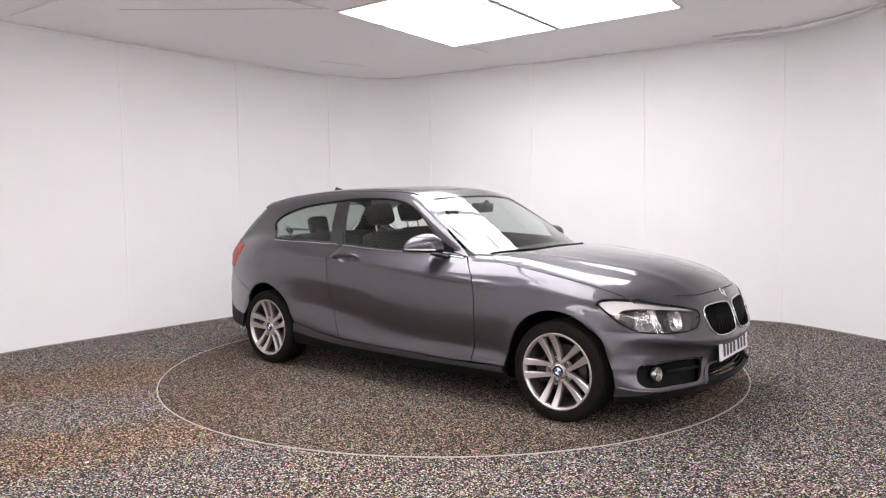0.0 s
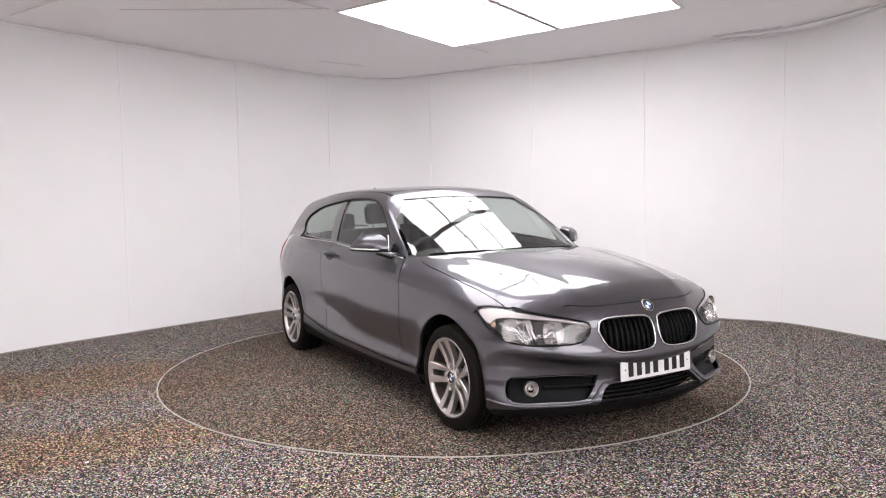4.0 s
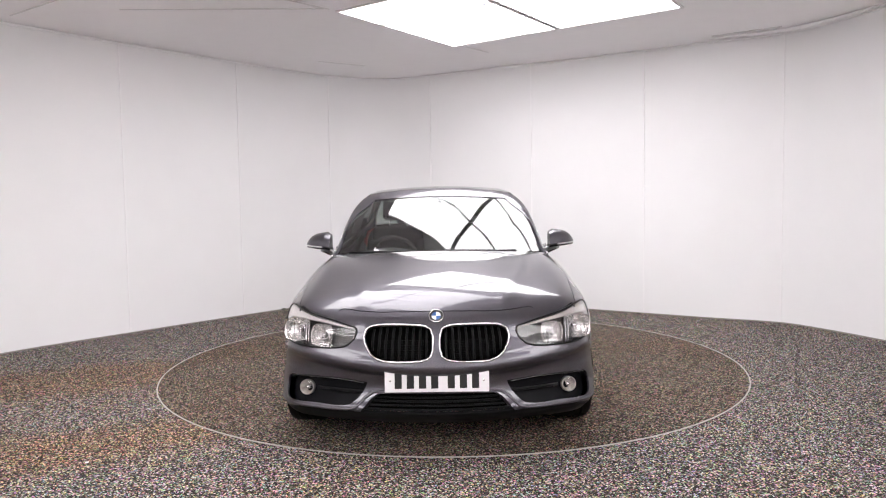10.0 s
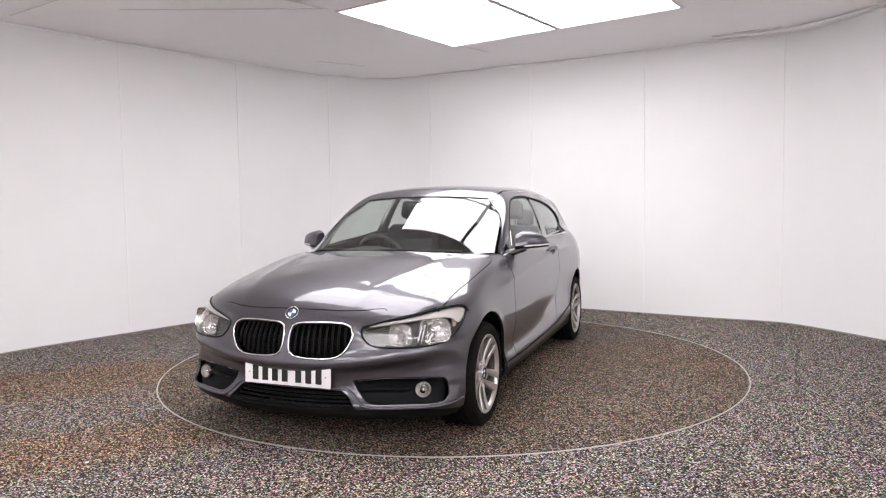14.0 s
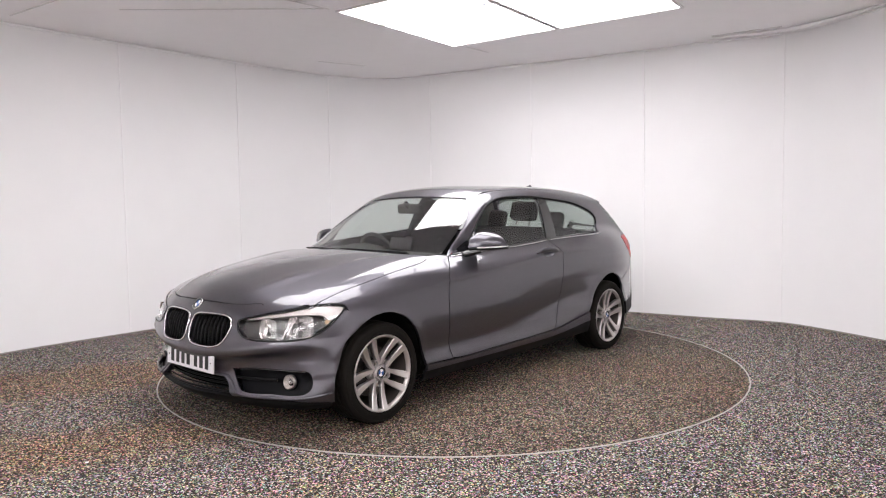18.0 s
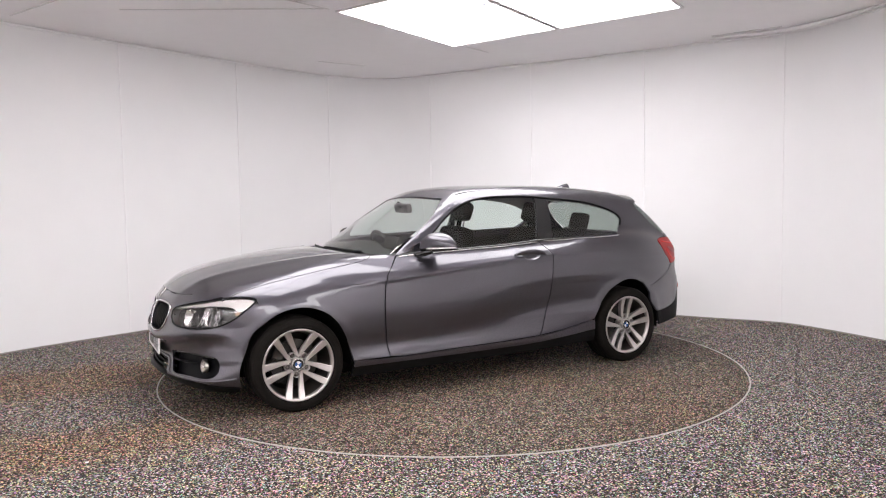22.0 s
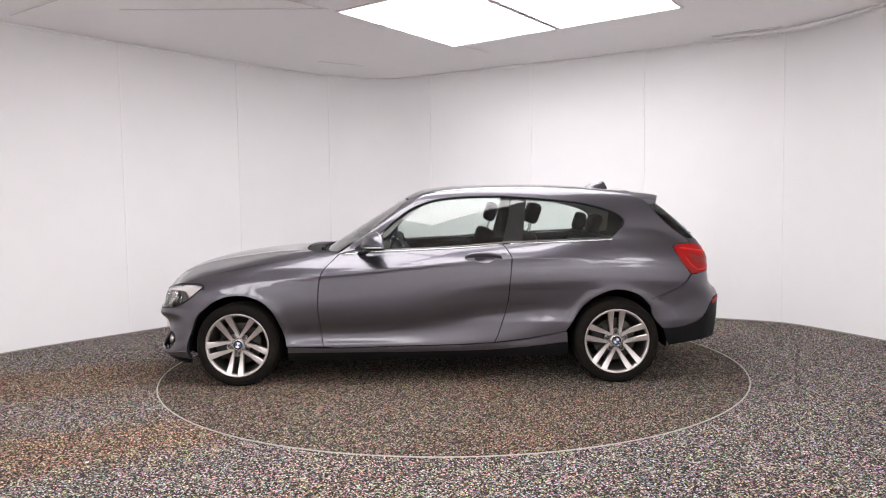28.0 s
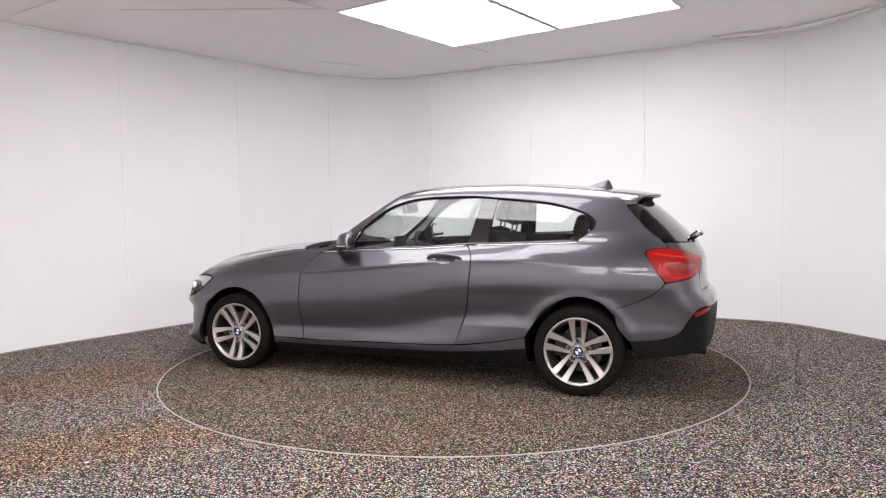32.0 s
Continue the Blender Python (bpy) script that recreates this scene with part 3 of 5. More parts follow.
HOOD_SIDE = [tuple(q) for q in spline([(0.79, 0.712), (0.835, 0.742), (0.92, 0.758), (1.12, 0.767), (1.354, 0.769), (1.493, 0.762), (1.633, 0.756), (1.731, 0.750), (1.774, 0.747)], 0.04, False)]
DOOR_FRONT = [(0.726, 0.300), (0.746, 0.421), (0.757, 0.583), (0.746, 0.745), (0.724, 0.817), (0.669, 0.880), (0.617, 0.932)]
DOOR_REAR = [(-0.480, 0.300), (-0.503, 0.350), (-0.536, 0.444), (-0.574, 0.564), (-0.593, 0.727), (-0.608, 0.864), (-0.604, 0.913), (-0.544, 0.996)]
BELT_DOOR = [(-0.544, 0.996), (-0.273, 0.976), (-0.030, 0.966), (0.213, 0.957), (0.417, 0.948), (0.617, 0.932)]
BELT_REAR = [(-0.556, 0.996), (-0.80, 1.003), (-1.04, 1.011), (-1.325, 1.022)]
WIN_REAR = [(-1.325, 1.022), (-1.41, 1.092), (-1.435, 1.145), (-1.386, 1.195), (-1.265, 1.242), (-1.103, 1.281), (-0.90, 1.305), (-0.714, 1.321)]
WIN_TOP = [(-0.714, 1.321), (-0.570, 1.333), (-0.404, 1.335), (-0.197, 1.328), (-0.051, 1.307), (0.093, 1.254), (0.215, 1.170), (0.297, 1.098), (0.42, 0.985)]
ARCH_FRONT = [(0.985, 0.285), (1.000, 0.345), (1.038, 0.452), (1.094, 0.550), (1.170, 0.617), (1.286, 0.656), (1.408, 0.650), (1.50, 0.614), (1.555, 0.570)]
ARCH_REAR = [(-0.985, 0.379), (-1.035, 0.452), (-1.098, 0.545), (-1.178, 0.612), (-1.332, 0.668), (-1.492, 0.632), (-1.596, 0.536)]
LAMP_TOP = [(55.0, 0.716), (54.0, 0.731), (49.5, 0.739), (44.0, 0.733), (36.0, 0.708), (28.6, 0.685), (22.5, 0.658)]
LAMP_LOW = [(21.9, 0.638), (22.4, 0.602), (24.2, 0.570), (27.5, 0.557), (31.0, 0.555), (38.5, 0.558), (44.5, 0.572), (49.0, 0.612), (52.3, 0.664)]
LAMP_EDGE = [(float(q[0]), float(q[1])) for q in lay("front", np.array([(44.0, 0.740), (40.0, 0.728), (36.0, 0.7145), (32.0, 0.7025), (29.5, 0.695)]))]
HOOD_NOSE = [tuple(q) for q in spline([LAMP_EDGE[-1], (1.900, 0.50), (1.955, 0.36), (1.985, 0.18), (1.995, 0.0)], 0.05, False)]
HOOD_FRONT = [HOOD_SIDE[-1]] + LAMP_EDGE[:-1] + HOOD_NOSE


def twice(p):
    return [p, p]


def mirrored(pts):
    return [(a, -b) for a, b in reversed(pts)]


# bonnet
rear = [(0.945, 0.0), (0.930, 0.30), (0.885, 0.55), (0.79, 0.712)]
half = rear[1:-1] + twice(HOOD_SIDE[0]) + HOOD_SIDE[1:-1] + twice(HOOD_SIDE[-1]) + HOOD_FRONT[1:-1]
panel("bonnet", "top", [(0.945, 0.0)] + half + [HOOD_FRONT[-1]] + mirrored(half), PAINT, car, label="dark grey metallic bonnet", step=0.03)

# front wings
WING_LAMP = [(float(q[0]), float(q[2])) for q in lay("front", np.array([(44.3, 0.7375), (47.0, 0.7395), (50.0, 0.7405), (53.0, 0.736), (54.5, 0.729), (55.3, 0.714)]))]
top_line = z_on_top([(x, y + 0.004) for x, y in HOOD_SIDE])
wing = [(0.617 + 0.006, 0.936), (0.70, 0.944)] + twice(top_line[0]) + top_line[1:-1] + twice(WING_LAMP[0]) + WING_LAMP[1:-1] + twice(WING_LAMP[-1]) + [(1.572, 0.67)] + twice((1.555, 0.574)) \
    + ARCH_FRONT[::-1][1:-1] + twice((0.985, 0.285)) + twice((0.732, 0.285)) + [(x + 0.007, z) for x, z in DOOR_FRONT[1:-1]] + [(0.617 + 0.006, 0.936)]
both("front_wing", "side", wing, PAINT, car, step=0.018)

# doors
door = twice((0.726, 0.288)) + DOOR_FRONT[1:-1] + twice((0.615, 0.932)) + BELT_DOOR[::-1][1:-1] + twice((-0.544, 0.996)) + DOOR_REAR[::-1][1:-1] + twice((-0.478, 0.303)) \
    + [(-0.183, 0.293), (0.217, 0.287), (0.62, 0.279)]
CUP = [(-0.345, 0.893), (-0.37, 0.914), (-0.42, 0.922), (-0.47, 0.914), (-0.495, 0.893), (-0.47, 0.872), (-0.42, 0.864), (-0.37, 0.872)]
doors = both("door", "side", door, PAINT, car, holes=[CUP], step=0.0125)

# body sides: pillars, roof rails and rear quarters
HATCH_EDGE = [(float(q[0]), float(q[2])) for q in lay("rear", np.array([(55.6, 1.262), (53.2, 1.18), (49.9, 1.09), (46.2, 1.015), (45.4, 0.980), (46.5, 0.979), (49.5, 0.974)]))]
SEAM = [(float(q[0]), float(q[2])) for q in lay("rear", np.array([(49.2, 0.760), (52.2, 0.697), (57.7, 0.645), (65.7, 0.597)]))]
RAIL = z_on_top([(x, y) for x, y in ((-1.52, 0.498), (-1.2, 0.530), (-0.8, 0.545), (-0.4, 0.550), (-0.1, 0.552), (0.08, 0.548))])
side = twice((0.628, 0.936)) + [(0.472, 1.050), (0.262, 1.208), (0.180, 1.278)] + twice((0.108, 1.332)) + RAIL[::-1][1:-1] + twice(RAIL[0]) + [(-1.575, 1.315)] + twice(HATCH_EDGE[0]) + HATCH_EDGE[1:4] + twice(HATCH_EDGE[4]) + HATCH_EDGE[5:] + twice((-1.757, 0.957)) + [(-1.815, 0.86)] + twice(SEAM[0]) + SEAM[1:-1] + twice(SEAM[-1]) \
    + [(-1.596, 0.536)] + ARCH_REAR[::-1][1:-1] + twice((-0.985, 0.379)) + [(-0.741, 0.334)] + twice((-0.486, 0.304)) + [(x - 0.007, z) for x, z in DOOR_REAR[1:-1]] \
    + twice((-0.552, 0.998)) + BELT_REAR[1:-1] + twice(BELT_REAR[-1]) + WIN_REAR[1:] + WIN_TOP[1:-1] + twice(WIN_TOP[-1])
both("side_panel", "side", side, PAINT, car, step=0.014, label="grey metallic quarter panel with roof rail and pillars")

# sills
both("sill", "side", twice((0.980, 0.281)) + [(0.62, 0.272), (0.217, 0.280), (-0.183, 0.287), (-0.50, 0.298), (-0.741, 0.328)] + twice((-0.992, 0.375)) + twice((-0.996, 0.305))
     + [(-0.70, 0.272), (-0.4, 0.252), (0.0, 0.246), (0.3, 0.244)] + twice((0.982, 0.246)), PAINT, car, step=0.03, lift=0.005, label="grey metallic sill below the door")
both("sill_skirt", "side", twice((0.984, 0.242)) + [(0.3, 0.240), (0.0, 0.242), (-0.4, 0.248), (-0.70, 0.268)] + twice((-0.998, 0.300)) + twice((-1.000, 0.205)) + [(-0.4, 0.186), (0.3, 0.176)] + twice((0.985, 0.170)),
     BLACK, car, step=0.035, lift=-0.004, label="black lower sill skirt")

# roof
half = [(-1.535, 0.30), *twice((-1.525, 0.492)), (-1.2, 0.525), (-0.8, 0.540), (-0.4, 0.545), (-0.1, 0.543), *twice((0.112, 0.545)), (0.160, 0.30)]
panel("roof", "top", [(-1.54, 0.0)] + half + [(0.178, 0.0)] + mirrored(half), PAINT, car, step=0.05)

# bumpers
BUMP_TOP = [(float(np.degrees(np.arctan2(q[1], q[0] - NOSE_AXIS))), float(q[2])) for q in lay("top", np.array([(x + 0.004, y) for x, y in HOOD_NOSE]))]
CAVITY = [(44.5, 0.370), (42.5, 0.390), (28.0, 0.394), *twice((19.3, 0.380)), (21.0, 0.318), (24.0, 0.268), (34.0, 0.264), (42.5, 0.266), (44.8, 0.300)]
KIDNEY = [(0.9, 0.619), (1.5, 0.655), (4.5, 0.672), (16.6, 0.672), (19.3, 0.652), (19.8, 0.615), (17.3, 0.530), (13.9, 0.500), (4.1, 0.501), (1.4, 0.525)]
half = BUMP_TOP[-2:0:-1] + twice(BUMP_TOP[0]) + [(28.6, 0.688), (25.0, 0.672), *twice((22.0, 0.656))] + [(a, z - 0.003) for a, z in LAMP_LOW[:-1]] + twice((52.3, 0.661)) + [(55.0, 0.700)] \
    + twice((57.0, 0.662)) + twice((57.5, 0.574)) + [(54.2, 0.520), (52.4, 0.426), (50.9, 0.320)] + twice((50.7, 0.200)) + [(44.0, 0.222), (36.0, 0.240)] + twice((22.5, 0.240)) + [(20.6, 0.240)]


def neg(pts):
    return [(-a, b) for a, b in reversed(pts)]


lower = [(20.6, 0.236), (18.0, 0.300), *twice((16.2, 0.326))]
half = half[:-1] + lower[:-2] + twice((16.2, 0.326))
bump = [BUMP_TOP[-1]] + half + [(0.0, 0.330)] + neg(half)
panel("front_bumper", "front", bump, PAINT, car, holes=[CAVITY, neg(CAVITY), KIDNEY, neg(KIDNEY)], step=0.015, depth=0.03, label="grey metallic front bumper")
low = [*twice((21.2, 0.235)), (36.0, 0.235), (44.0, 0.217), *twice((50.2, 0.195)), *twice((49.4, 0.166)), (20.0, 0.168)]
panel("lower_lip", "front", [(0.0, 0.232)] + low + [(0.0, 0.166)] + neg(low), BLACK, car, step=0.03, label="black plastic lower lip")

TAIL_LAMP = [*twice((53.3, 0.952)), (51.0, 0.966), (44.6, 0.972), (38.0, 0.946), *twice((22.5, 0.897)), (23.0, 0.860), (26.6, 0.826), (36.0, 0.795), *twice((48.6, 0.760)), (52.1, 0.847)]
half = [*twice((27.9, 0.680)), *twice((27.9, 0.813)), (36.0, 0.787), *twice((48.9, 0.753)), (52.0, 0.692), (57.5, 0.640), *twice((65.5, 0.592)), (66.0, 0.54), (65.0, 0.47), *twice((61.0, 0.385)), (46.0, 0.418), (40.5, 0.535),
        (36.9, 0.590), *twice((28.0, 0.585))]
panel("rear_bumper", "rear", [(0.0, 0.675)] + half + [(0.0, 0.58)] + neg(half), PAINT, car, step=0.03, label="grey metallic rear bumper")
half = [*twice((28.0, 0.580)), (36.7, 0.584), (40.2, 0.530), (45.8, 0.412), *twice((60.8, 0.380)), *twice((58.1, 0.262)), (48.4, 0.280), (36.4, 0.300)]
panel("rear_valance", "rear", [(0.0, 0.575)] + half + [(0.0, 0.28)] + neg(half), BLACK, car, step=0.035, label="black plastic rear valance")
half = [(20.0, 0.995), *twice((45.5, 1.012)), *twice((44.9, 0.977)), (38.0, 0.949), *twice((22.2, 0.900)), (22.7, 0.860), (26.2, 0.823), *twice((27.6, 0.685))]
panel("tailgate", "rear", [(0.0, 0.995)] + half + [(0.0, 0.68)] + neg(half), PAINT, car, step=0.035, label="grey metallic tailgate")

# ---- glass ----
def pane(name, *args, **kw):
    made = panel(name, *args, depth=0.0, **kw)
    made.visible_shadow = False
    return made


half = [(0.168, 0.30), *twice((0.118, 0.560)), (0.190, 0.600), (0.272, 0.635), (0.482, 0.678), *twice((0.635, 0.702)), (0.735, 0.50), (0.808, 0.25)]
pane("windscreen", "top", [(0.175, 0.0)] + half + [(0.832, 0.0)] + mirrored(half), GLASS, car, form=greenhouse, lift=-0.004, step=0.05, label="greenish laminated windscreen glass")
DOOR_GLASS = twice((0.42, 0.945)) + BELT_DOOR[::-1][1:-1] + twice((-0.558, 0.990)) + twice((-0.640, 1.332)) + WIN_TOP[1:-1]
REAR_GLASS = twice((-0.690, 0.995)) + BELT_REAR[1:-1] + twice((-1.325, 1.018)) + WIN_REAR[1:-1] + twice((-0.735, 1.322))
POST = twice((-0.553, 0.990)) + twice((-0.694, 0.995)) + twice((-0.740, 1.322)) + twice((-0.632, 1.334))
for m in (False, True):
    pane("door_glass", "side", DOOR_GLASS, SIDEGLASS, car, form=greenhouse, lift=-0.012, step=0.05, mirror=m)
    pane("quarter_glass", "side", REAR_GLASS, SIDEGLASS, car, form=greenhouse, lift=-0.010, step=0.05, mirror=m)
    panel("centre_post", "side", POST, GLOSS, car, form=greenhouse, lift=-0.006, step=0.05, depth=0.03, mirror=m, label="gloss black door post")
    strip("belt_trim", "side", [(0.60, 0.937)] + BELT_DOOR[::-1][1:] + BELT_REAR[1:-1] + [(-1.31, 1.020)], GLOSS, car, 0.010, 0.000, form=greenhouse, mirror=m)
    strip("belt_moulding", "side", [(0.60, 0.929), (0.417, 0.942), (0.213, 0.951), (-0.030, 0.959), (-0.273, 0.968), (-0.544, 0.987)], SATIN, car, 0.0055, 0.001, mirror=m, label="satin silver belt moulding")
    strip("window_moulding", "side", [(-0.60, 0.990)] + [(x, z - 0.009) for x, z in BELT_REAR[1:]] + [(-1.335, 1.024)], SATIN, car, 0.0045, 0.001, mirror=m,
          label="satin silver window moulding")
    panel("mirror_sail", "side", [*twice((0.595, 0.938)), (0.50, 0.943), *twice((0.372, 0.951)), *twice((0.302, 1.086)), (0.335, 1.062)], GLOSS, car, form=greenhouse, lift=0.002, step=0.03, depth=0.02, mirror=m, label="black triangular sail at the mirror's foot")
    strip("sail_trim", "side", [(0.380, 0.955), (0.345, 1.015), (0.307, 1.082)], SATIN, car, 0.004, 0.003, form=greenhouse, mirror=m)
    strip("window_seal", "side", WIN_REAR[1:] + WIN_TOP[1:], BLACK, car, 0.009, -0.006, mirror=m)

half = [(25.0, 1.290), *twice((55.3, 1.262)), (52.8, 1.18), (49.5, 1.09), *twice((45.5, 1.022)), (25.0, 1.008)]
panel("tailgate_glass", "rear", [(0.0, 1.292)] + half + [(0.0, 1.005)] + neg(half), DARKGLASS, car, form=greenhouse, lift=-0.003, step=0.05, label="dark tinted tailgate glass")

# ---- behind the skin: what keeps daylight out of the gaps ----
# added black sheet that gives the panel gaps their shade
both("inner_shell", "side", [*twice((0.98, 0.22)), (0.99, 0.60), *twice((0.86, 0.90)), (0.2, 0.925), *twice((-0.60, 0.955)), (-1.3, 0.975), *twice((-1.70, 0.90)), *twice((-1.60, 0.70)), (-1.33, 0.72),
                            (-1.10, 0.62), *twice((-0.97, 0.36)), *twice((-0.97, 0.22))], MATT, car, lift=-0.035, depth=0, step=0.06, label="black backing sheet behind the side panels")
bm = bmesh.new()
box(bm, (0.05, 0, 0.21), (3.1, 1.42, 0.07), bevel=0.02)
# added filler blocks fore and aft that stop light inside the body
box(bm, (1.42, 0, 0.42), (0.80, 0.96, 0.50), bevel=0.04)
box(bm, (-1.60, 0, 0.45), (0.80, 0.96, 0.36), bevel=0.04)
part("underbody", bm, MATT, car, "black underbody with added filler blocks")


def arch_liner(x, s):
    bm = bmesh.new()
    n, rows = 24, []
    for y, r in ((0.825, 0.362), (0.60, 0.362), (0.50, 0.30), (0.49, 0.02)):
        rows.append([bm.verts.new((x + r * math.cos(a), s * y, 0.31 + r * math.sin(a))) for a in [math.radians(-10 + 200 * i / n) for i in range(n + 1)]])
    for a, b in zip(rows, rows[1:]):
        for i in range(n):
            bm.faces.new((a[i], a[i + 1], b[i + 1], b[i]))
    return part("arch_liner", bm, MATT, car, smooth=True)


for x in (1.345, -1.345):
    for s in (1, -1):
        arch_liner(x, s)
# added black sheet for the darkness behind grille and lamps
wide = [(25.0, 0.72), (40.0, 0.73), *twice((53.0, 0.70)), *twice((49.0, 0.20))]
panel("front_backing", "front", [(0.0, 0.72)] + wide + [(0.0, 0.20)] + neg(wide), MATT, car, lift=-0.075, depth=0, step=0.06, label="black backing sheet behind the bumper")
wide = [(30.0, 1.0), *twice((56.0, 0.99)), *twice((54.0, 0.70)), *twice((50.0, 0.30))]
panel("rear_backing", "rear", [(0.0, 1.0)] + wide + [(0.0, 0.30)] + neg(wide), MATT, car, lift=-0.06, depth=0, step=0.08)
half = [(0.935, 0.30), (0.885, 0.55), *twice((0.81, 0.705)), *twice((0.63, 0.69)), (0.70, 0.45)]
panel("cowl", "top", [(0.95, 0.0)] + half + [(0.74, 0.0)] + mirrored(half), BLACK, car, form=lower_body, lift=-0.022, depth=0, step=0.05, label="black plastic windscreen cowl")


# ---- wheels ----
def wheel(x, s, spin):
    base = new("wheel")
    base.parent = car
    yy = 0.765 * s
    base.matrix_basis = Matrix.Translation((x, yy, 0.2995)) @ (Matrix() if s > 0 else Matrix.Rotation(math.pi, 4, "Z")) @ Matrix.Rotation(radians(spin), 4, "Y")
    # axial: +y is outward
    prof = [(0.205, -0.105), (0.225, -0.112), (0.258, -0.113), (0.280, -0.108), (0.292, -0.096), (0.2978, -0.080), (0.2995, -0.04)]
    for g in (-0.05, -0.017, 0.017, 0.05):
        prof += [(0.2995, g - 0.006), (0.2915, g - 0.004), (0.2915, g + 0.004), (0.2995, g + 0.006)]
    prof += [(0.2978, 0.080), (0.292, 0.096), (0.284, 0.105), (0.277, 0.1085), (0.2755, 0.1075), (0.274, 0.1095), (0.257, 0.1135), (0.245, 0.1130), (0.243, 0.1120), (0.2415, 0.1130), (0.235, 0.1120), (0.227, 0.104)]
    part("tyre", lathe(prof, 96), RUBBER, base, "black road tyre", smooth=False)
    rim = part("rim", lathe([(0.228, 0.100), (0.2275, 0.108), (0.223, 0.1095), (0.214, 0.106), (0.210, 0.097), (0.207, 0.086)], 96), ALLOY, base, smooth=True)
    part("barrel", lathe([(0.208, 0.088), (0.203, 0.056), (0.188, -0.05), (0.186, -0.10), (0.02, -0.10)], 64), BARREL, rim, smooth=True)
    part("brake_disc", lathe([(0.06, 0.012), (0.148, 0.012), (0.148, -0.010), (0.06, -0.010)], 64), STEEL, base)
    cal = bmesh.new()
    box(cal, (0.125, 0.018, 0.03), (0.075, 0.07, 0.14), bevel=0.012)
    part("caliper", cal, ALLOYDARK, base)
    part("hub", lathe([(0.0001, 0.085), (0.034, 0.085), (0.039, 0.083), (0.043, 0.076), (0.044, 0.05)], 48), ALLOY, rim, smooth=True)
    part("bolt_flange", lathe([(0.040, 0.052), (0.078, 0.046), (0.084, 0.02), (0.07, 0.0)], 48), ALLOYDARK, rim, smooth=True)
    for k in range(5):
        a0 = 2 * math.pi * k / 5 + math.pi / 2
        for q in (-1, 1):
            bm = bmesh.new()
            rows = []
            for i in range(7):
                f = i / 6
                r = 0.040 + f * 0.172
                off = q * (0.0285 + 0.0135 * f)
                hw = 0.0075 + 0.0150 * f ** 0.8
                top = 0.078 + 0.030 * f ** 1.5 - 0.006 * math.sin(math.pi * f)
                ring = []
                for dx, dy in ((-hw, -0.004), (-hw * 0.80, 0.0), (hw * 0.80, 0.0), (hw, -0.004), (hw * 0.85, -0.036), (-hw * 0.85, -0.036)):
                    c = Vector((math.cos(a0), 0, math.sin(a0))) * r + Vector((-math.sin(a0), 0, math.cos(a0))) * (off + dx) + Vector((0, top + dy, 0))
                    ring.append(bm.verts.new(c))
                rows.append(ring)
            for a, b in zip(rows, rows[1:]):
                for j in range(6):
                    bm.faces.new((a[j], a[(j + 1) % 6], b[(j + 1) % 6], b[j]))
            bm.faces.new(rows[0]); bm.faces.new(rows[-1])
            bmesh.ops.recalc_face_normals(bm, faces=bm.faces)
            part("spoke", bm, ALLOY, rim)
        pocket = lathe([(0.0215, 0.050), (0.0212, 0.080), (0.0195, 0.0825), (0.0172, 0.080), (0.0165, 0.056)], 20)
        bolt = lathe([(0.0001, 0.070), (0.0075, 0.070), (0.0095, 0.067), (0.0100, 0.054), (0.0168, 0.053)], 16)
        for bm, name, mat in ((pocket, "bolt_pocket", ALLOY), (bolt, "wheel_bolt", BOLT)):
            bmesh.ops.translate(bm, verts=bm.verts, vec=(math.cos(a0) * 0.064, 0, math.sin(a0) * 0.064))
            part(name, bm, mat, rim, smooth=True)
    roundel(base, Matrix.Translation((0, 0.0855, 0)) @ Matrix.Rotation(radians(-90), 4, "X"), 0.033)
    return base


def roundel(parent, m, r):
    """A round badge of plain blue and white quarters in a dark ring, facing z."""
    ring = lathe([(r, 0.0), (r, 0.003), (r * 0.96, 0.0038), (r * 0.93, 0.003), (r * 0.66, 0.003), (r * 0.62, 0.002), (r * 0.62, 0.0)], 32, "z")
    ring.transform(m)
    badge = part("badge", ring, LETTER, parent, "round badge with blue and white quarters", smooth=True)
    rim = lathe([(r * 1.06, 0.0), (r * 1.05, 0.004), (r * 0.97, 0.0045), (r * 0.96, 0.002)], 32, "z")
    rim.transform(m)
    part("badge_rim", rim, CHROME, badge, smooth=True)
    for k in range(4):
        bm = bmesh.new()
        arc = [bm.verts.new((0, 0, 0.0025))] + [bm.verts.new((r * 0.64 * math.cos(math.pi / 2 * (k + i / 6)), r * 0.64 * math.sin(math.pi / 2 * (k + i / 6)), 0.0025)) for i in range(7)]
        bm.faces.new(arc)
        bm.transform(m)
        part("badge_quarter", bm, BLUE if k % 2 else WHITE, badge)


for x, s, spin in ((1.345, 1, 29), (1.345, -1, 20), (-1.345, 1, 0), (-1.345, -1, 6)):
    wheel(x, s, spin)


# ---- front details ----
def at_front(a, z, lift=0.0):
    p = lay("front", np.array([[abs(a), z]]))
    n = normal_at(p, body)[0]
    q = p[0] + n * lift
    s = -1 if a < 0 else 1
    return Vector((q[0], q[1] * s, q[2])), Vector((n[0], n[1] * s, n[2]))


def along_front(rows):
    """Points over the front skin from rows of (degrees, height, lift)."""
    r = np.array(rows, float)
    p = lay("front", np.stack([np.abs(r[:, 0]), r[:, 1]], 1))
    p = p + normal_at(p, body) * r[:, 2:3]
    p[:, 1] *= np.where(r[:, 0] < 0, -1, 1)
    return [Vector(q) for q in p]


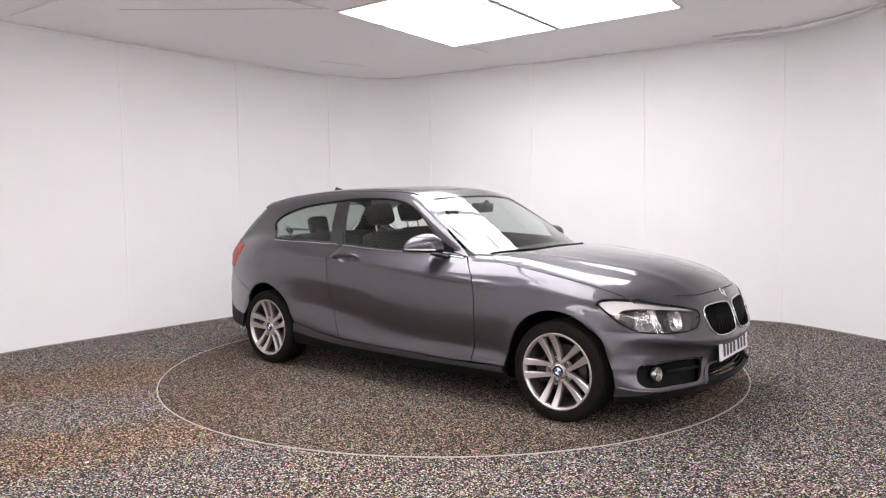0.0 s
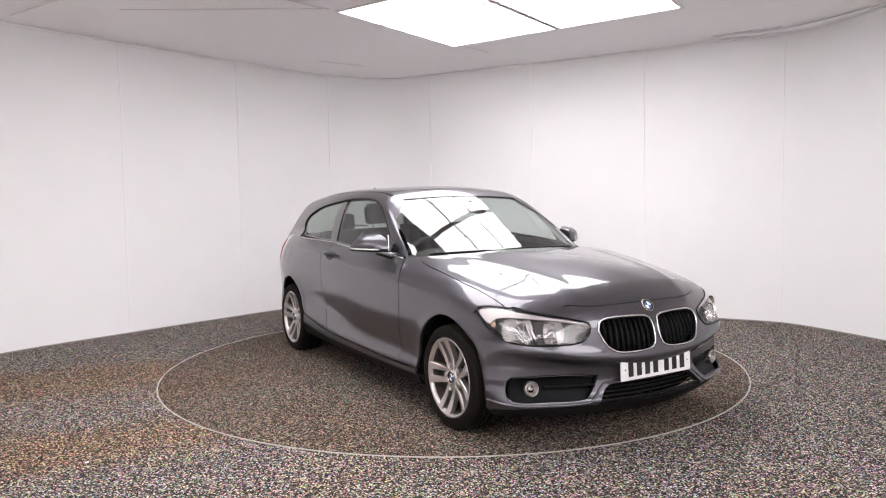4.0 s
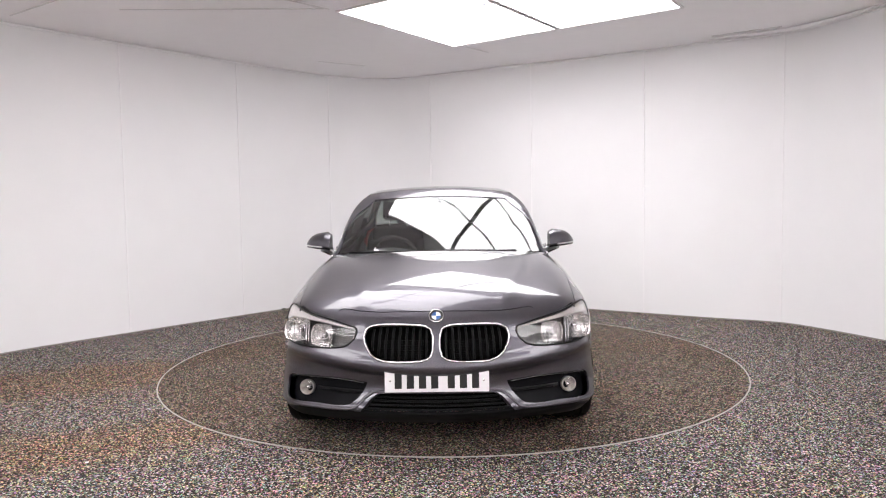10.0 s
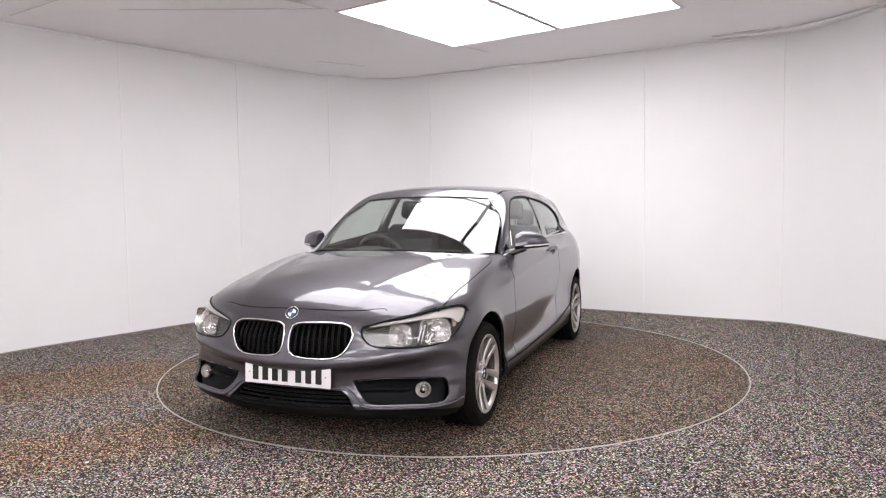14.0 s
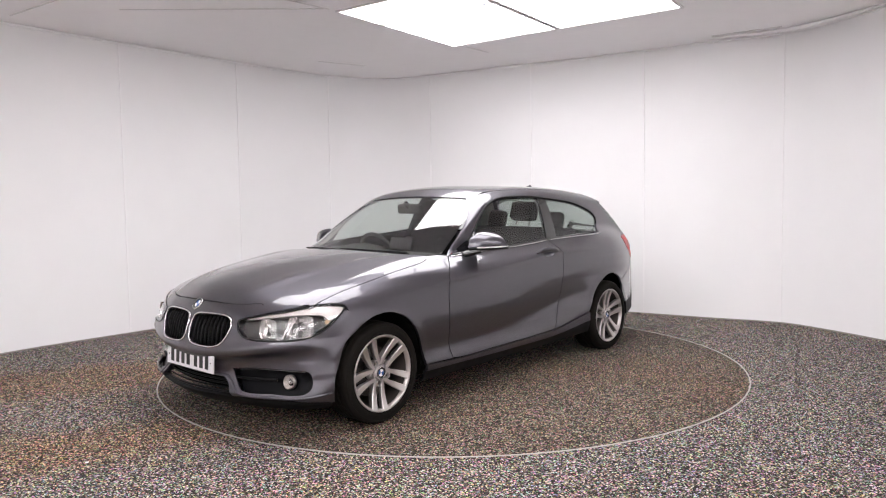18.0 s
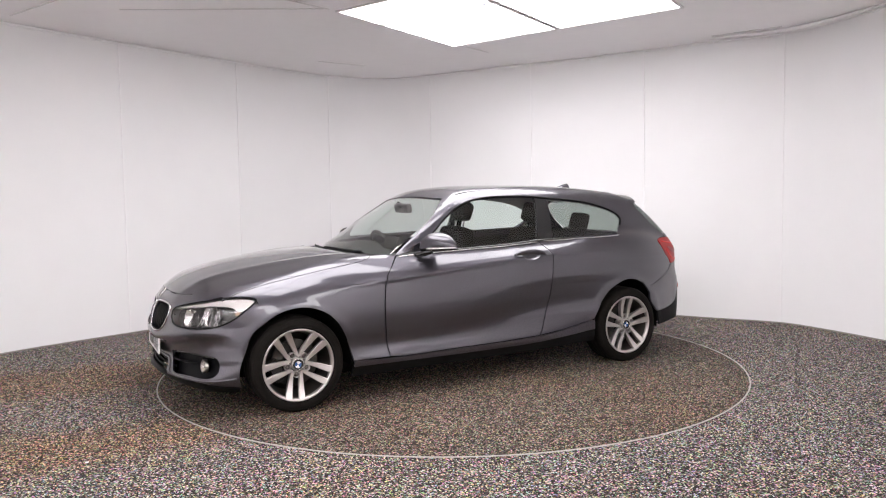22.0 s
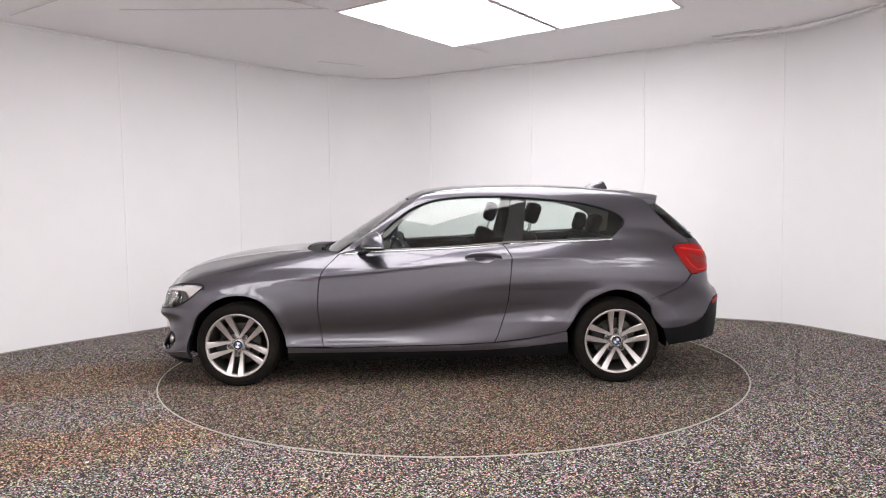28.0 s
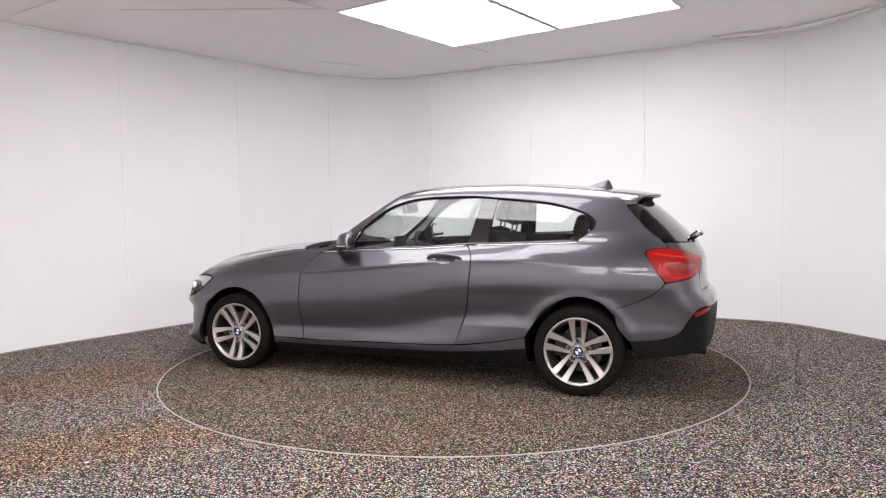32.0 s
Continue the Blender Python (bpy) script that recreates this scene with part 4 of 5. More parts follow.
for m, sg in ((False, 1), (True, -1)):
    grille = strip("kidney_surround", "front", KIDNEY, CHROME, car, 0.0058, 0.002, mirror=m, closed=True, label="chrome kidney grille surround")
    for i in range(9):
        a = 2.6 + i * 1.85
        lo = 0.508 + max(0, a - 13) * 0.010
        hi = 0.668 - max(0, a - 16.5) * 0.010
        pts = along_front([(sg * a, lo + (hi - lo) * j / 6, -0.014 - 0.009 * (j / 3 - 1) ** 2) for j in range(7)])
        bm = tube(bmesh.new(), pts, 0.0065, 6)
        part("grille_slat", bm, BLACK, grille, smooth=True)
    for j in range(12):
        z = 0.512 + j * 0.0085
        pts = along_front([(sg * a, z, -0.032) for a in np.linspace(3.5, 15.5, 8)])
        part("grille_bar", tube(bmesh.new(), pts, 0.0016, 4), BLACK, grille)
    # headlamp
    lamp_line = twice(LAMP_TOP[0]) + LAMP_TOP[1:-1] + twice(LAMP_TOP[-1]) + LAMP_LOW
    lamp = pane("headlamp", "front", lamp_line, LENS, car, lift=0.001, step=0.03, mirror=m, label="clear headlamp with twin silver reflectors")
    panel("lamp_bowl", "front", lamp_line, SHELL, lamp, lift=-0.055, step=0.03, depth=-0.05, mirror=m)
    strip("lamp_seal", "front", [(a, z) for a, z in lamp_line], BLACK, lamp, 0.0045, 0.000, mirror=m, closed=True)
    brow = [(54.3, 0.716), (53.0, 0.726), (49.5, 0.733), (44.0, 0.727), (36.0, 0.702), (28.6, 0.679), *twice((23.8, 0.657)), (28.6, 0.669), (36.0, 0.686), (43.0, 0.694), (48.0, 0.684), (50.0, 0.655), (52.4, 0.676)]
    panel("brow_light", "front", brow, BROW, lamp, lift=-0.010, step=0.025, depth=0.012, mirror=m, label="pale silver daytime running strip")
    for a, z, w, h in ((42.4, 0.636, 0.082, 0.062), (32.6, 0.622, 0.060, 0.056)):
        c, n = at_front(sg * a, z, -0.034)
        n = (Vector((1, 0, 0)) * 0.50 + n * 0.50).normalized()
        mt = Matrix.Translation(c) @ n.to_track_quat("Z", "Y").to_matrix().to_4x4()
        bm = lathe([(1.0, 0.026), (0.96, 0.024), (0.92, 0.010), (0.78, -0.006), (0.45, -0.022), (0.14, -0.028), (0.0001, -0.028)], 40, "z")
        for v in bm.verts:
            r = math.hypot(v.co.x, v.co.y)
            if r > 0.2:
                q = max(abs(v.co.x), abs(v.co.y)) / r
                v.co.x, v.co.y = v.co.x / (0.45 + 0.55 * q), v.co.y / (0.45 + 0.55 * q)
            v.co.x, v.co.y = v.co.x * w, v.co.y * h
        bm.transform(mt)
        refl = part("reflector", bm, REFLECT, lamp, smooth=True)
        bm = lathe([(0.0001, 0.004), (0.010, 0.002), (0.014, -0.008), (0.012, -0.030)], 20, "z")
        bm.transform(mt)
        part("bulb_cap", bm, CHROME, refl, smooth=True)
        bm = lathe([(0.020, -0.014), (0.024, -0.010), (0.026, -0.028)], 24, "z")
        bm.transform(mt)
        part("bulb_collar", bm, SATIN, refl, smooth=True)
        # facets across the bowl
        for q in (-0.5, 0.0, 0.5):
            bm = tube(bmesh.new(), [mt @ Vector((w * q, h * f, -0.016 + 0.024 * f * f + 0.03 * q * q)) for f in np.linspace(-0.85, 0.85, 9)], 0.002, 6)
            part("facet_line", bm, SATIN, refl, smooth=True)
    panel("indicator", "front", [(51.0, 0.696), (50.0, 0.700), (49.0, 0.640), (50.0, 0.634)], AMBER, lamp, lift=-0.030, step=0.02, depth=0.01, mirror=m, label="amber indicator lens")
    for a0, z0, z1 in ((36.6, 0.572, 0.690), (37.6, 0.572, 0.690)):
        pts = along_front([(sg * (a0 + 0.6 * j), z0 + (z1 - z0) * j / 4, -0.030) for j in range(5)])
        part("lamp_fin", tube(bmesh.new(), pts, 0.0045, 8), SATIN, lamp, smooth=True)
    # fog lamp recess
    panel("fog_recess", "front", CAVITY, RECESS, car, lift=-0.042, step=0.03, depth=-0.03, mirror=m, label="gloss black fog lamp recess")
    pts = along_front([(sg * a, z, -0.010) for a, z in ((20.5, 0.333), (24, 0.333), (29, 0.334), (34.5, 0.336))])
    part("recess_fin", tube(bmesh.new(), pts, 0.008, 8), BLACK, car, smooth=True)
    pts = along_front([(sg * a, z, -0.004) for a, z in ((43.0, 0.383), (36, 0.388), (28.0, 0.388), (20.5, 0.374))])
    part("recess_lip", tube(bmesh.new(), pts, 0.004, 6), GLOSS, car, smooth=True)
    c, n = at_front(sg * 38.3, 0.332, -0.032)
    n = (Vector((1, 0, 0)) * 0.6 + n * 0.4).normalized()
    mt = Matrix.Translation(c) @ n.to_track_quat("Z", "Y").to_matrix().to_4x4()
    bm = lathe([(0.040, 0.0), (0.040, 0.022), (0.037, 0.025), (0.034, 0.020), (0.031, 0.006), (0.018, -0.008), (0.0001, -0.010)], 36, "z")
    bm.transform(mt)
    fog = part("fog_lamp", bm, FOGSILVER, car, "round fog lamp in a black recess", smooth=True)
    bm = lathe([(0.0001, 0.027), (0.018, 0.026), (0.034, 0.021)], 36, "z")
    bm.transform(mt)
    part("fog_lens", bm, LENS, fog, smooth=True).visible_shadow = False
    bm = lathe([(0.0001, 0.016), (0.010, 0.014), (0.011, 0.0)], 16, "z")
    bm.transform(mt)
    part("fog_bulb", bm, CHROME, fog, smooth=True)
    strip("bumper_blade", "front", [(50.0, 0.258), (43.0, 0.246), (34.0, 0.243), (24.5, 0.245), (21.8, 0.258), (19.6, 0.305), (17.6, 0.333), (14.5, 0.336), (8.0, 0.336), (0.3, 0.336)], PAINT, car, 0.009, -0.003, mirror=m)
    panel("washer_cap", "front", [*twice((21.0, 0.447)), *twice((24.5, 0.445)), *twice((24.5, 0.428)), *twice((21.0, 0.428))], PAINT, car, lift=0.001, step=0.02, depth=0.004, mirror=m)

for j in range(5):
    z = 0.248 + j * 0.017
    pts = along_front([(a, z, -0.020 - 0.004 * j) for a in np.linspace(-19.8 + 0.7 * j, 19.8 - 0.7 * j, 21)])
    part("lower_grille_bar", tube(bmesh.new(), pts, 0.0055, 6), BLACK, car, smooth=True)

# number plate: plain bars in place of its characters
c, n = at_front(0.0, 0.405, 0.012)
PM = Matrix.Translation(c) @ Matrix.Rotation(radians(-3), 4, "Y")
bm = box(bmesh.new(), (0, 0, 0), (0.010, 0.524, 0.116), bevel=0.003)
bm.transform(PM)
plate = part("number_plate", bm, PLATE, car, "white front number plate with black bars")
for k, gap in enumerate((0.011, 0.011, 0.011, 0.033, 0.011, 0.011, 0)):
    bm = box(bmesh.new(), (0.0058, -0.194 + sum((0.050 + g) for g in (0.011, 0.011, 0.011, 0.033, 0.011, 0.011)[:k]), 0), (0.0012, 0.036, 0.079))
    bm.transform(PM)
    part("plate_bar", bm, LETTER, plate)
for y in (-0.235, 0.235):
    bm = lathe([(0.0001, 0.003), (0.004, 0.002), (0.005, 0)], 12, "z")
    bm.transform(PM @ Matrix.Translation((0.005, y, 0)) @ Matrix.Rotation(radians(90), 4, "Y"))
    part("plate_screw", bm, SATIN, plate)
c, n = at_front(0.0, 0.716, 0.001)
roundel(car, Matrix.Translation(c) @ n.to_track_quat("Z", "Y").to_matrix().to_4x4(), 0.036)

# ---- rear details ----
for m, sg in ((False, 1), (True, -1)):
    tail = panel("tail_lamp", "rear", TAIL_LAMP, RED, car, lift=0.003, step=0.025, depth=0.03, mirror=m, label="red tail lamp with bright light bars")
    strip("light_bar", "rear", [(51.0, 0.945), (46.0, 0.930), (40.0, 0.915), (33.0, 0.900), (26.0, 0.885)], REDLIGHT, tail, 0.008, -0.002, mirror=m, label="bright red light bar")
    strip("light_bar", "rear", [(50.2, 0.880), (48.0, 0.815), (46.0, 0.790), (40.0, 0.802), (32.0, 0.826)], REDLIGHT, tail, 0.008, -0.002, mirror=m, label="bright red light bar")
    panel("lamp_band", "rear", [(48.5, 0.900), (44.0, 0.880), (38.0, 0.868), (36.0, 0.848), (42.0, 0.838), (46.0, 0.850)], REDDARK, tail, lift=0.0045, step=0.025, depth=0.002, mirror=m)
    panel("rear_reflector", "rear", [*twice((39.3, 0.560)), (34.5, 0.578), *twice((30.2, 0.588)), (31.0, 0.572), (35.0, 0.552), *twice((38.6, 0.534))], RED, car, lift=0.004, step=0.02, depth=0.01, mirror=m, label="red rear reflector strip")
    bm = lathe([(0.030, 0.0), (0.036, 0.004), (0.036, 0.07), (0.031, 0.075), (0.031, 0.02), (0.0001, 0.02)], 24, "z")
    bm.transform(Matrix.Translation((-2.06, 0.50 * sg, 0.292)) @ Matrix.Rotation(radians(-90), 4, "Y"))
    if sg > 0:
        part("exhaust_pipe", bm, ALLOYDARK, car, "dark steel exhaust pipe", smooth=True)
    else:
        bm.free()

# roof spoiler: painted lip with cheeks, black underneath
def spoiler_rows(y):
    ya = abs(y)
    x0, x1 = -1.545 + 0.05 * ya ** 2, -1.812 + 0.36 * ya ** 2

    def top(x):
        return float(ROOF(x)) - 0.10 * ya ** 2 - 0.9 * max(0.0, ya - 0.46) ** 1.5
    over = [(x0, top(x0) + 0.001)] + [(x0 + (x1 - x0) * f, top(x0 + (x1 - x0) * f) + 0.006 * f) for f in (0.3, 0.6, 0.85)] + [(x1, top(x1) + 0.002), (x1 - 0.002, top(x1) - 0.009), (x1 + 0.006, top(x1) - 0.014)]
    under = [(x1 + 0.006, top(x1) - 0.015), (x0 * 0.35 + x1 * 0.65, top(x1) - 0.024), (x0 - 0.075, top(x0) - 0.080)]
    return over, under


def spoiler_sheet(k, flat):
    bm = bmesh.new()
    rows = [[bm.verts.new((x, y, z)) for x, z in spoiler_rows(y)[k]] for y in np.linspace(-0.578, 0.578, 41)]
    for a, b in zip(rows, rows[1:]):
        for j in range(len(a) - 1):
            bm.faces.new((a[j], a[j + 1], b[j + 1], b[j]))
    if flat:
        for s in (-1, 1):
            over, under = spoiler_rows(0.578 * s)
            ring = [bm.verts.new((x, 0.579 * s, z)) for x, z in over + under[1:]]
            bm.faces.new(ring if s > 0 else ring[::-1])
    bmesh.ops.recalc_face_normals(bm, faces=bm.faces)
    return bm


spoiler = part("roof_spoiler", spoiler_sheet(0, True), PAINT, car, "grey metallic roof spoiler lip", smooth=True)
spoiler.data.set_sharp_from_angle(angle=radians(40))
part("spoiler_underside", spoiler_sheet(1, False), BLACK, spoiler, smooth=True)

# shark-fin aerial
bm = bmesh.new()
rows = []
for i in range(17):
    f = i / 16
    x = -1.265 - 0.195 * f
    zb = float(ROOF(x)) - 0.004
    h = 0.068 * (f / 0.82) ** 0.8 if f < 0.82 else 0.068 * (1 - 0.85 * ((f - 0.82) / 0.18) ** 1.6)
    w = 0.004 + 0.028 * math.sin(math.pi * min(1.0, 0.10 + 0.62 * f)) * (1 if f < 0.85 else 1 - 2.2 * (f - 0.85))
    rows.append([bm.verts.new((x, w * math.sin(a) * (1 - 0.35 * math.cos(a)), zb + max(h, 0.003) * math.cos(a))) for a in np.linspace(-math.pi / 2, math.pi / 2, 13)])
for a, b in zip(rows, rows[1:]):
    for j in range(12):
        bm.faces.new((a[j], a[j + 1], b[j + 1], b[j]))
bm.faces.new(rows[0]); bm.faces.new(rows[-1][::-1])
bmesh.ops.recalc_face_normals(bm, faces=bm.faces)
part("roof_aerial", bm, PAINT, car, "grey shark-fin roof aerial", smooth=True)

# rear wiper, its hub standing off the glass
bm = lathe([(0.0001, 0.052), (0.016, 0.050), (0.022, 0.040), (0.024, 0.0)], 20, "z")
bm.transform(Matrix.Translation((-2.035, 0.0, 1.018)) @ Matrix.Rotation(radians(-52), 4, "Y"))
wiper = part("rear_wiper", bm, BLACK, car, "black rear wiper with a pale hub cap", smooth=True)
bm = tube(bmesh.new(), [(-2.082, 0.0, 1.040), (-2.070, 0.06, 1.044), (-2.055, 0.13, 1.038), (-2.035, 0.30, 1.030)], lambda f: 0.014 - 0.006 * f, 8)
part("wiper_arm", bm, GLOSS, wiper, smooth=True)
bm = lathe([(0.0001, 0.026), (0.018, 0.025), (0.021, 0.029), (0.027, 0.028), (0.029, 0.018), (0.026, 0.0)], 24, "z")
bm.transform(Matrix.Translation((-2.070, 0.0, 1.042)) @ Matrix.Rotation(radians(-52), 4, "Y"))
part("hub_cap", bm, SATIN, wiper, smooth=True)

# ---- door mirrors and handles ----
def door_mirror(sg):
    n = 14

    def at(f):
        """Tip-ward station: y, lower edge, upper edge, front, back."""
        return 0.797 + 0.198 * f, 0.978 + 0.010 * f, 1.092 - 0.020 * f - 0.070 * f ** 5, 0.462 - 0.085 * f - 0.085 * f ** 5, 0.318 - 0.045 * f

    def loft(section):
        bm = bmesh.new()
        rows = []
        for i in range(n + 1):
            f = math.sin(i / n * math.pi / 2) ** 0.9
            y, z0, z1, x1, x0 = at(f)
            rows.append([bm.verts.new((x, sg * (y + dy), z)) for x, dy, z in section(f, z0, z1, x1, x0)])
        k = len(rows[0])
        for a, b in zip(rows, rows[1:]):
            for j in range(k):
                bm.faces.new((a[j], a[(j + 1) % k], b[(j + 1) % k], b[j]))
        bm.faces.new(rows[0])
        bm.faces.new(rows[-1][::-1])
        bmesh.ops.recalc_face_normals(bm, faces=bm.faces)
        return bm

    def cap(f, z0, z1, x1, x0):
        edge = min(1.0, f / 0.10) ** 0.5
        mid, h, d = z0 + 0.5 * (z1 - z0), (z1 - z0) * (0.80 + 0.20 * edge), x1 - x0
        top = z0 + h
        return [(x0, 0, z0), (x0, 0, mid), (x0 + 0.004, 0, top - 0.010), (x0 + 0.014, 0, top), (x0 + 0.28 * d, 0, top + 0.001), (x0 + 0.48 * d, 0, top - 0.03 * h), (x0 + 0.68 * d, 0, top - 0.09 * h),
                (x0 + 0.84 * d, 0, top - 0.22 * h), (x0 + 0.94 * d, 0, top - 0.46 * h), (x1, 0, z0 + 0.006), (x1 - 0.006, 0, z0)]

    def cover(f, z0, z1, x1, x0):
        return [(x0, 0, z0 - 0.002), (x1 - 0.004, 0, z0 - 0.002), (x1 - 0.010, -0.004, z0 - 0.012), (x1 - 0.035, -0.012, z0 - 0.024 + 0.008 * f), (x0 + 0.02, -0.012, z0 - 0.026 + 0.010 * f), (x0, -0.004, z0 - 0.016)]

    def light(f, z0, z1, x1, x0):
        f = 0.30 + 0.70 * f
        y, z0, z1, x1, x0 = at(f)
        own = (f - 0.30) / 0.70
        off = 0.797 + 0.198 * f - (0.797 + 0.198 * own)
        return [(x1 - 0.010, off, z0 - 0.003), (x1 + 0.003, off, z0 - 0.003), (x1 + 0.003, off, z0 + 0.007), (x1 - 0.010, off, z0 + 0.007)]
    hous = part("door_mirror", loft(cap), PAINT, car, "grey door mirror with black lower cover", smooth=True)
    hous.data.set_sharp_from_angle(angle=radians(48))
    low = part("lower_cover", loft(cover), BLACK, hous, smooth=True)
    low.data.set_sharp_from_angle(angle=radians(40))
    part("indicator_strip", loft(light), SATIN, hous, "pale indicator strip")
    bm = bmesh.new()
    ring = []
    for a in [2 * math.pi * i / 32 for i in range(32)]:
        u, v = math.copysign(abs(math.cos(a)) ** 0.5, math.cos(a)), math.copysign(abs(math.sin(a)) ** 0.5, math.sin(a))
        f = 0.5 + 0.42 * u
        y, z0, z1, x1, x0 = at(f)
        ring.append(bm.verts.new((x0 - 0.0015, sg * y, (z0 + z1) / 2 + v * (z1 - z0) * 0.40)))
    bm.faces.new(ring)
    part("mirror_glass", bm, MIRROR, hous)
    bm = tube(bmesh.new(), [(0.475, sg * 0.735, 0.930), (0.455, sg * 0.775, 0.940), (0.425, sg * 0.815, 0.952), (0.405, sg * 0.86, 0.966)], lambda f: 0.027 - 0.007 * f, 10)
    part("mirror_arm", bm, GLOSS, hous, smooth=True)


for m, sg in ((False, 1), (True, -1)):
    door_mirror(sg)
    host = doors[1 if m else 0]
    line = spline(np.array(CUP), 0.012)
    mid = line.mean(0)
    bm = bmesh.new()
    rows = []
    for f in (1.0, 0.93, 0.8, 0.6, 0.35, 0.08):
        q = lay("side", mid + (line - mid) * f)
        q = q - normal_at(q, body) * (0.002 + 0.030 * (1 - f ** 2.2))
        rows.append([bm.verts.new((x, y * sg, z)) for x, y, z in q])
    for a, b in zip(rows, rows[1:]):
        for j in range(len(a)):
            bm.faces.new((a[j], a[(j + 1) % len(a)], b[(j + 1) % len(a)], b[j]))
    bm.faces.new(rows[-1])
    bmesh.ops.recalc_face_normals(bm, faces=bm.faces)
    part("handle_cup", bm, PAINT, host, smooth=True)
    p = lay("side", np.array([(x, 0.898 - 0.002 * math.cos(9 * x)) for x in np.linspace(-0.283, -0.543, 15)]))
    q = normal_at(p, body)
    bm = bmesh.new()
    rows = []
    for i in range(15):
        f = i / 14
        o = 0.006 + 0.026 * math.sin(math.pi * f) ** 0.5
        h = 0.007 + 0.014 * math.sin(math.pi * f) ** 0.45
        c = Vector(p[i]) + Vector(q[i]) * o
        row = []
        for a in range(10):
            t = 2 * math.pi * a / 10
            v = c + Vector((0, 1, -0.35)).normalized() * 0.009 * math.cos(t) + Vector((0, 0.35, 1)).normalized() * h * math.sin(t)
            row.append(bm.verts.new((v.x, v.y * sg, v.z)))
        rows.append(row)
    for a, b in zip(rows, rows[1:]):
        for j in range(10):
            bm.faces.new((a[j], a[(j + 1) % 10], b[(j + 1) % 10], b[j]))
    bm.faces.new(rows[0]); bm.faces.new(rows[-1][::-1])
    bmesh.ops.recalc_face_normals(bm, faces=bm.faces)
    part("door_handle", bm, PAINT, host, "grey painted bar handle", smooth=True)
    if m:
        ringp = [(-1.43 + 0.078 * math.cos(a) , 0.865 + 0.070 * math.sin(a)) for a in [2 * math.pi * i / 14 for i in range(14)]]
        strip("fuel_flap_gap", "side", ringp, BLACK, car, 0.0018, -0.0008, mirror=True, closed=True)

# ---- windscreen wipers ----
for y0, y1, x1 in ((0.52, -0.10, 0.775), (-0.02, -0.62, 0.70)):
    pts = []
    for f in np.linspace(0, 1, 9):
        y = y0 + (y1 - y0) * f
        x = 0.838 - 0.26 * abs(y) ** 2 - 0.02 * f
        z = float(lay("top", np.array([[x, y]]), greenhouse)[0][2])
        pts.append((x, y, max(z, 0.940) + 0.008 + 0.006 * math.sin(math.pi * f)))
    arm = part("windscreen_wiper", tube(bmesh.new(), [Vector(q) + Vector((0.012, 0, 0.010)) for q in pts], lambda f: 0.011 - 0.005 * f, 8), BLACK, car, "black windscreen wiper", smooth=True)
    part("wiper_blade", tube(bmesh.new(), [Vector(q) + Vector((-0.006, 0, 0.004)) for q in pts], 0.005, 6), MATT, arm)


# ---- cabin ----
def pad(bm, c, s, m=Matrix(), r=0.05):
    return box(bm, c, s, m, bevel=r)


def seat(x, y):
    tilt = Matrix.Rotation(radians(-20), 3, "Y")
    bm = pad(bmesh.new(), (x + 0.02, y, 0.50), (0.50, 0.46, 0.16), Matrix.Rotation(radians(-6), 3, "Y"))
    s = part("front_seat", bm, CLOTH, car, "dark cloth front seat", smooth=True)
    bm = pad(bmesh.new(), (x - 0.30, y, 0.78), (0.15, 0.42, 0.60), tilt)
    pad(bm, (x - 0.25, y - 0.19, 0.74), (0.16, 0.09, 0.44), tilt, 0.04)
    pad(bm, (x - 0.25, y + 0.19, 0.74), (0.16, 0.09, 0.44), tilt, 0.04)
    part("backrest", bm, CLOTH, s, smooth=True)
    bm = pad(bmesh.new(), (x - 0.440, y, 1.200), (0.10, 0.26, 0.16), tilt, 0.045)
    part("head_restraint", bm, CLOTH, s, smooth=True)
    bm = bmesh.new()
    for q in (-0.07, 0.07):
        tube(bm, [(x - 0.395, y + q, 1.02), (x - 0.430, y + q, 1.15)], 0.007, 8)
    part("restraint_post", bm, CHROME, s)


for x, y in ((-0.37, 0.345), (-0.085, -0.36)):
    seat(x, y)
tilt = Matrix.Rotation(radians(-18), 3, "Y")
bench = part("rear_bench", pad(bmesh.new(), (-0.93, 0, 0.52), (0.46, 1.16, 0.16)), CLOTH, car, "dark cloth rear bench", smooth=True)
part("bench_back", pad(bmesh.new(), (-1.23, 0, 0.78), (0.14, 1.16, 0.54), tilt), CLOTH, bench, smooth=True)
for y in (-0.33, 0.33):
    part("head_restraint", pad(bmesh.new(), (-1.285, y, 1.110), (0.09, 0.19, 0.15), tilt, 0.04), CLOTH, bench, smooth=True)
part("parcel_shelf", box(bmesh.new(), (-1.55, 0, 0.955), (0.46, 1.14, 0.02), bevel=0.005), CABIN, car)

bm = bmesh.new()
rows = []
for i in range(17):
    y = -0.66 + 1.32 * i / 16
    hump = 0.05 * math.exp(-((y + 0.36) / 0.17) ** 2)
    prof = [(0.74 - 0.25 * y * y, 0.900), (0.60, 0.925), (0.42, 0.925 + hump * 0.8), (0.30, 0.905 + hump), (0.27, 0.86), (0.33, 0.70), (0.45, 0.50)]
    rows.append([bm.verts.new((x, y, z)) for x, z in prof])
for a, b in zip(rows, rows[1:]):
    for j in range(6):
        bm.faces.new((a[j], a[j + 1], b[j + 1], b[j]))
bmesh.ops.recalc_face_normals(bm, faces=bm.faces)
dash = part("dashboard", bm, CABIN, car, "black moulded dashboard", smooth=True)
part("screen_display", box(bmesh.new(), (0.30, 0.0, 0.965), (0.02, 0.23, 0.10), Matrix.Rotation(radians(-15), 3, "Y"), 0.004), CABIN, dash)
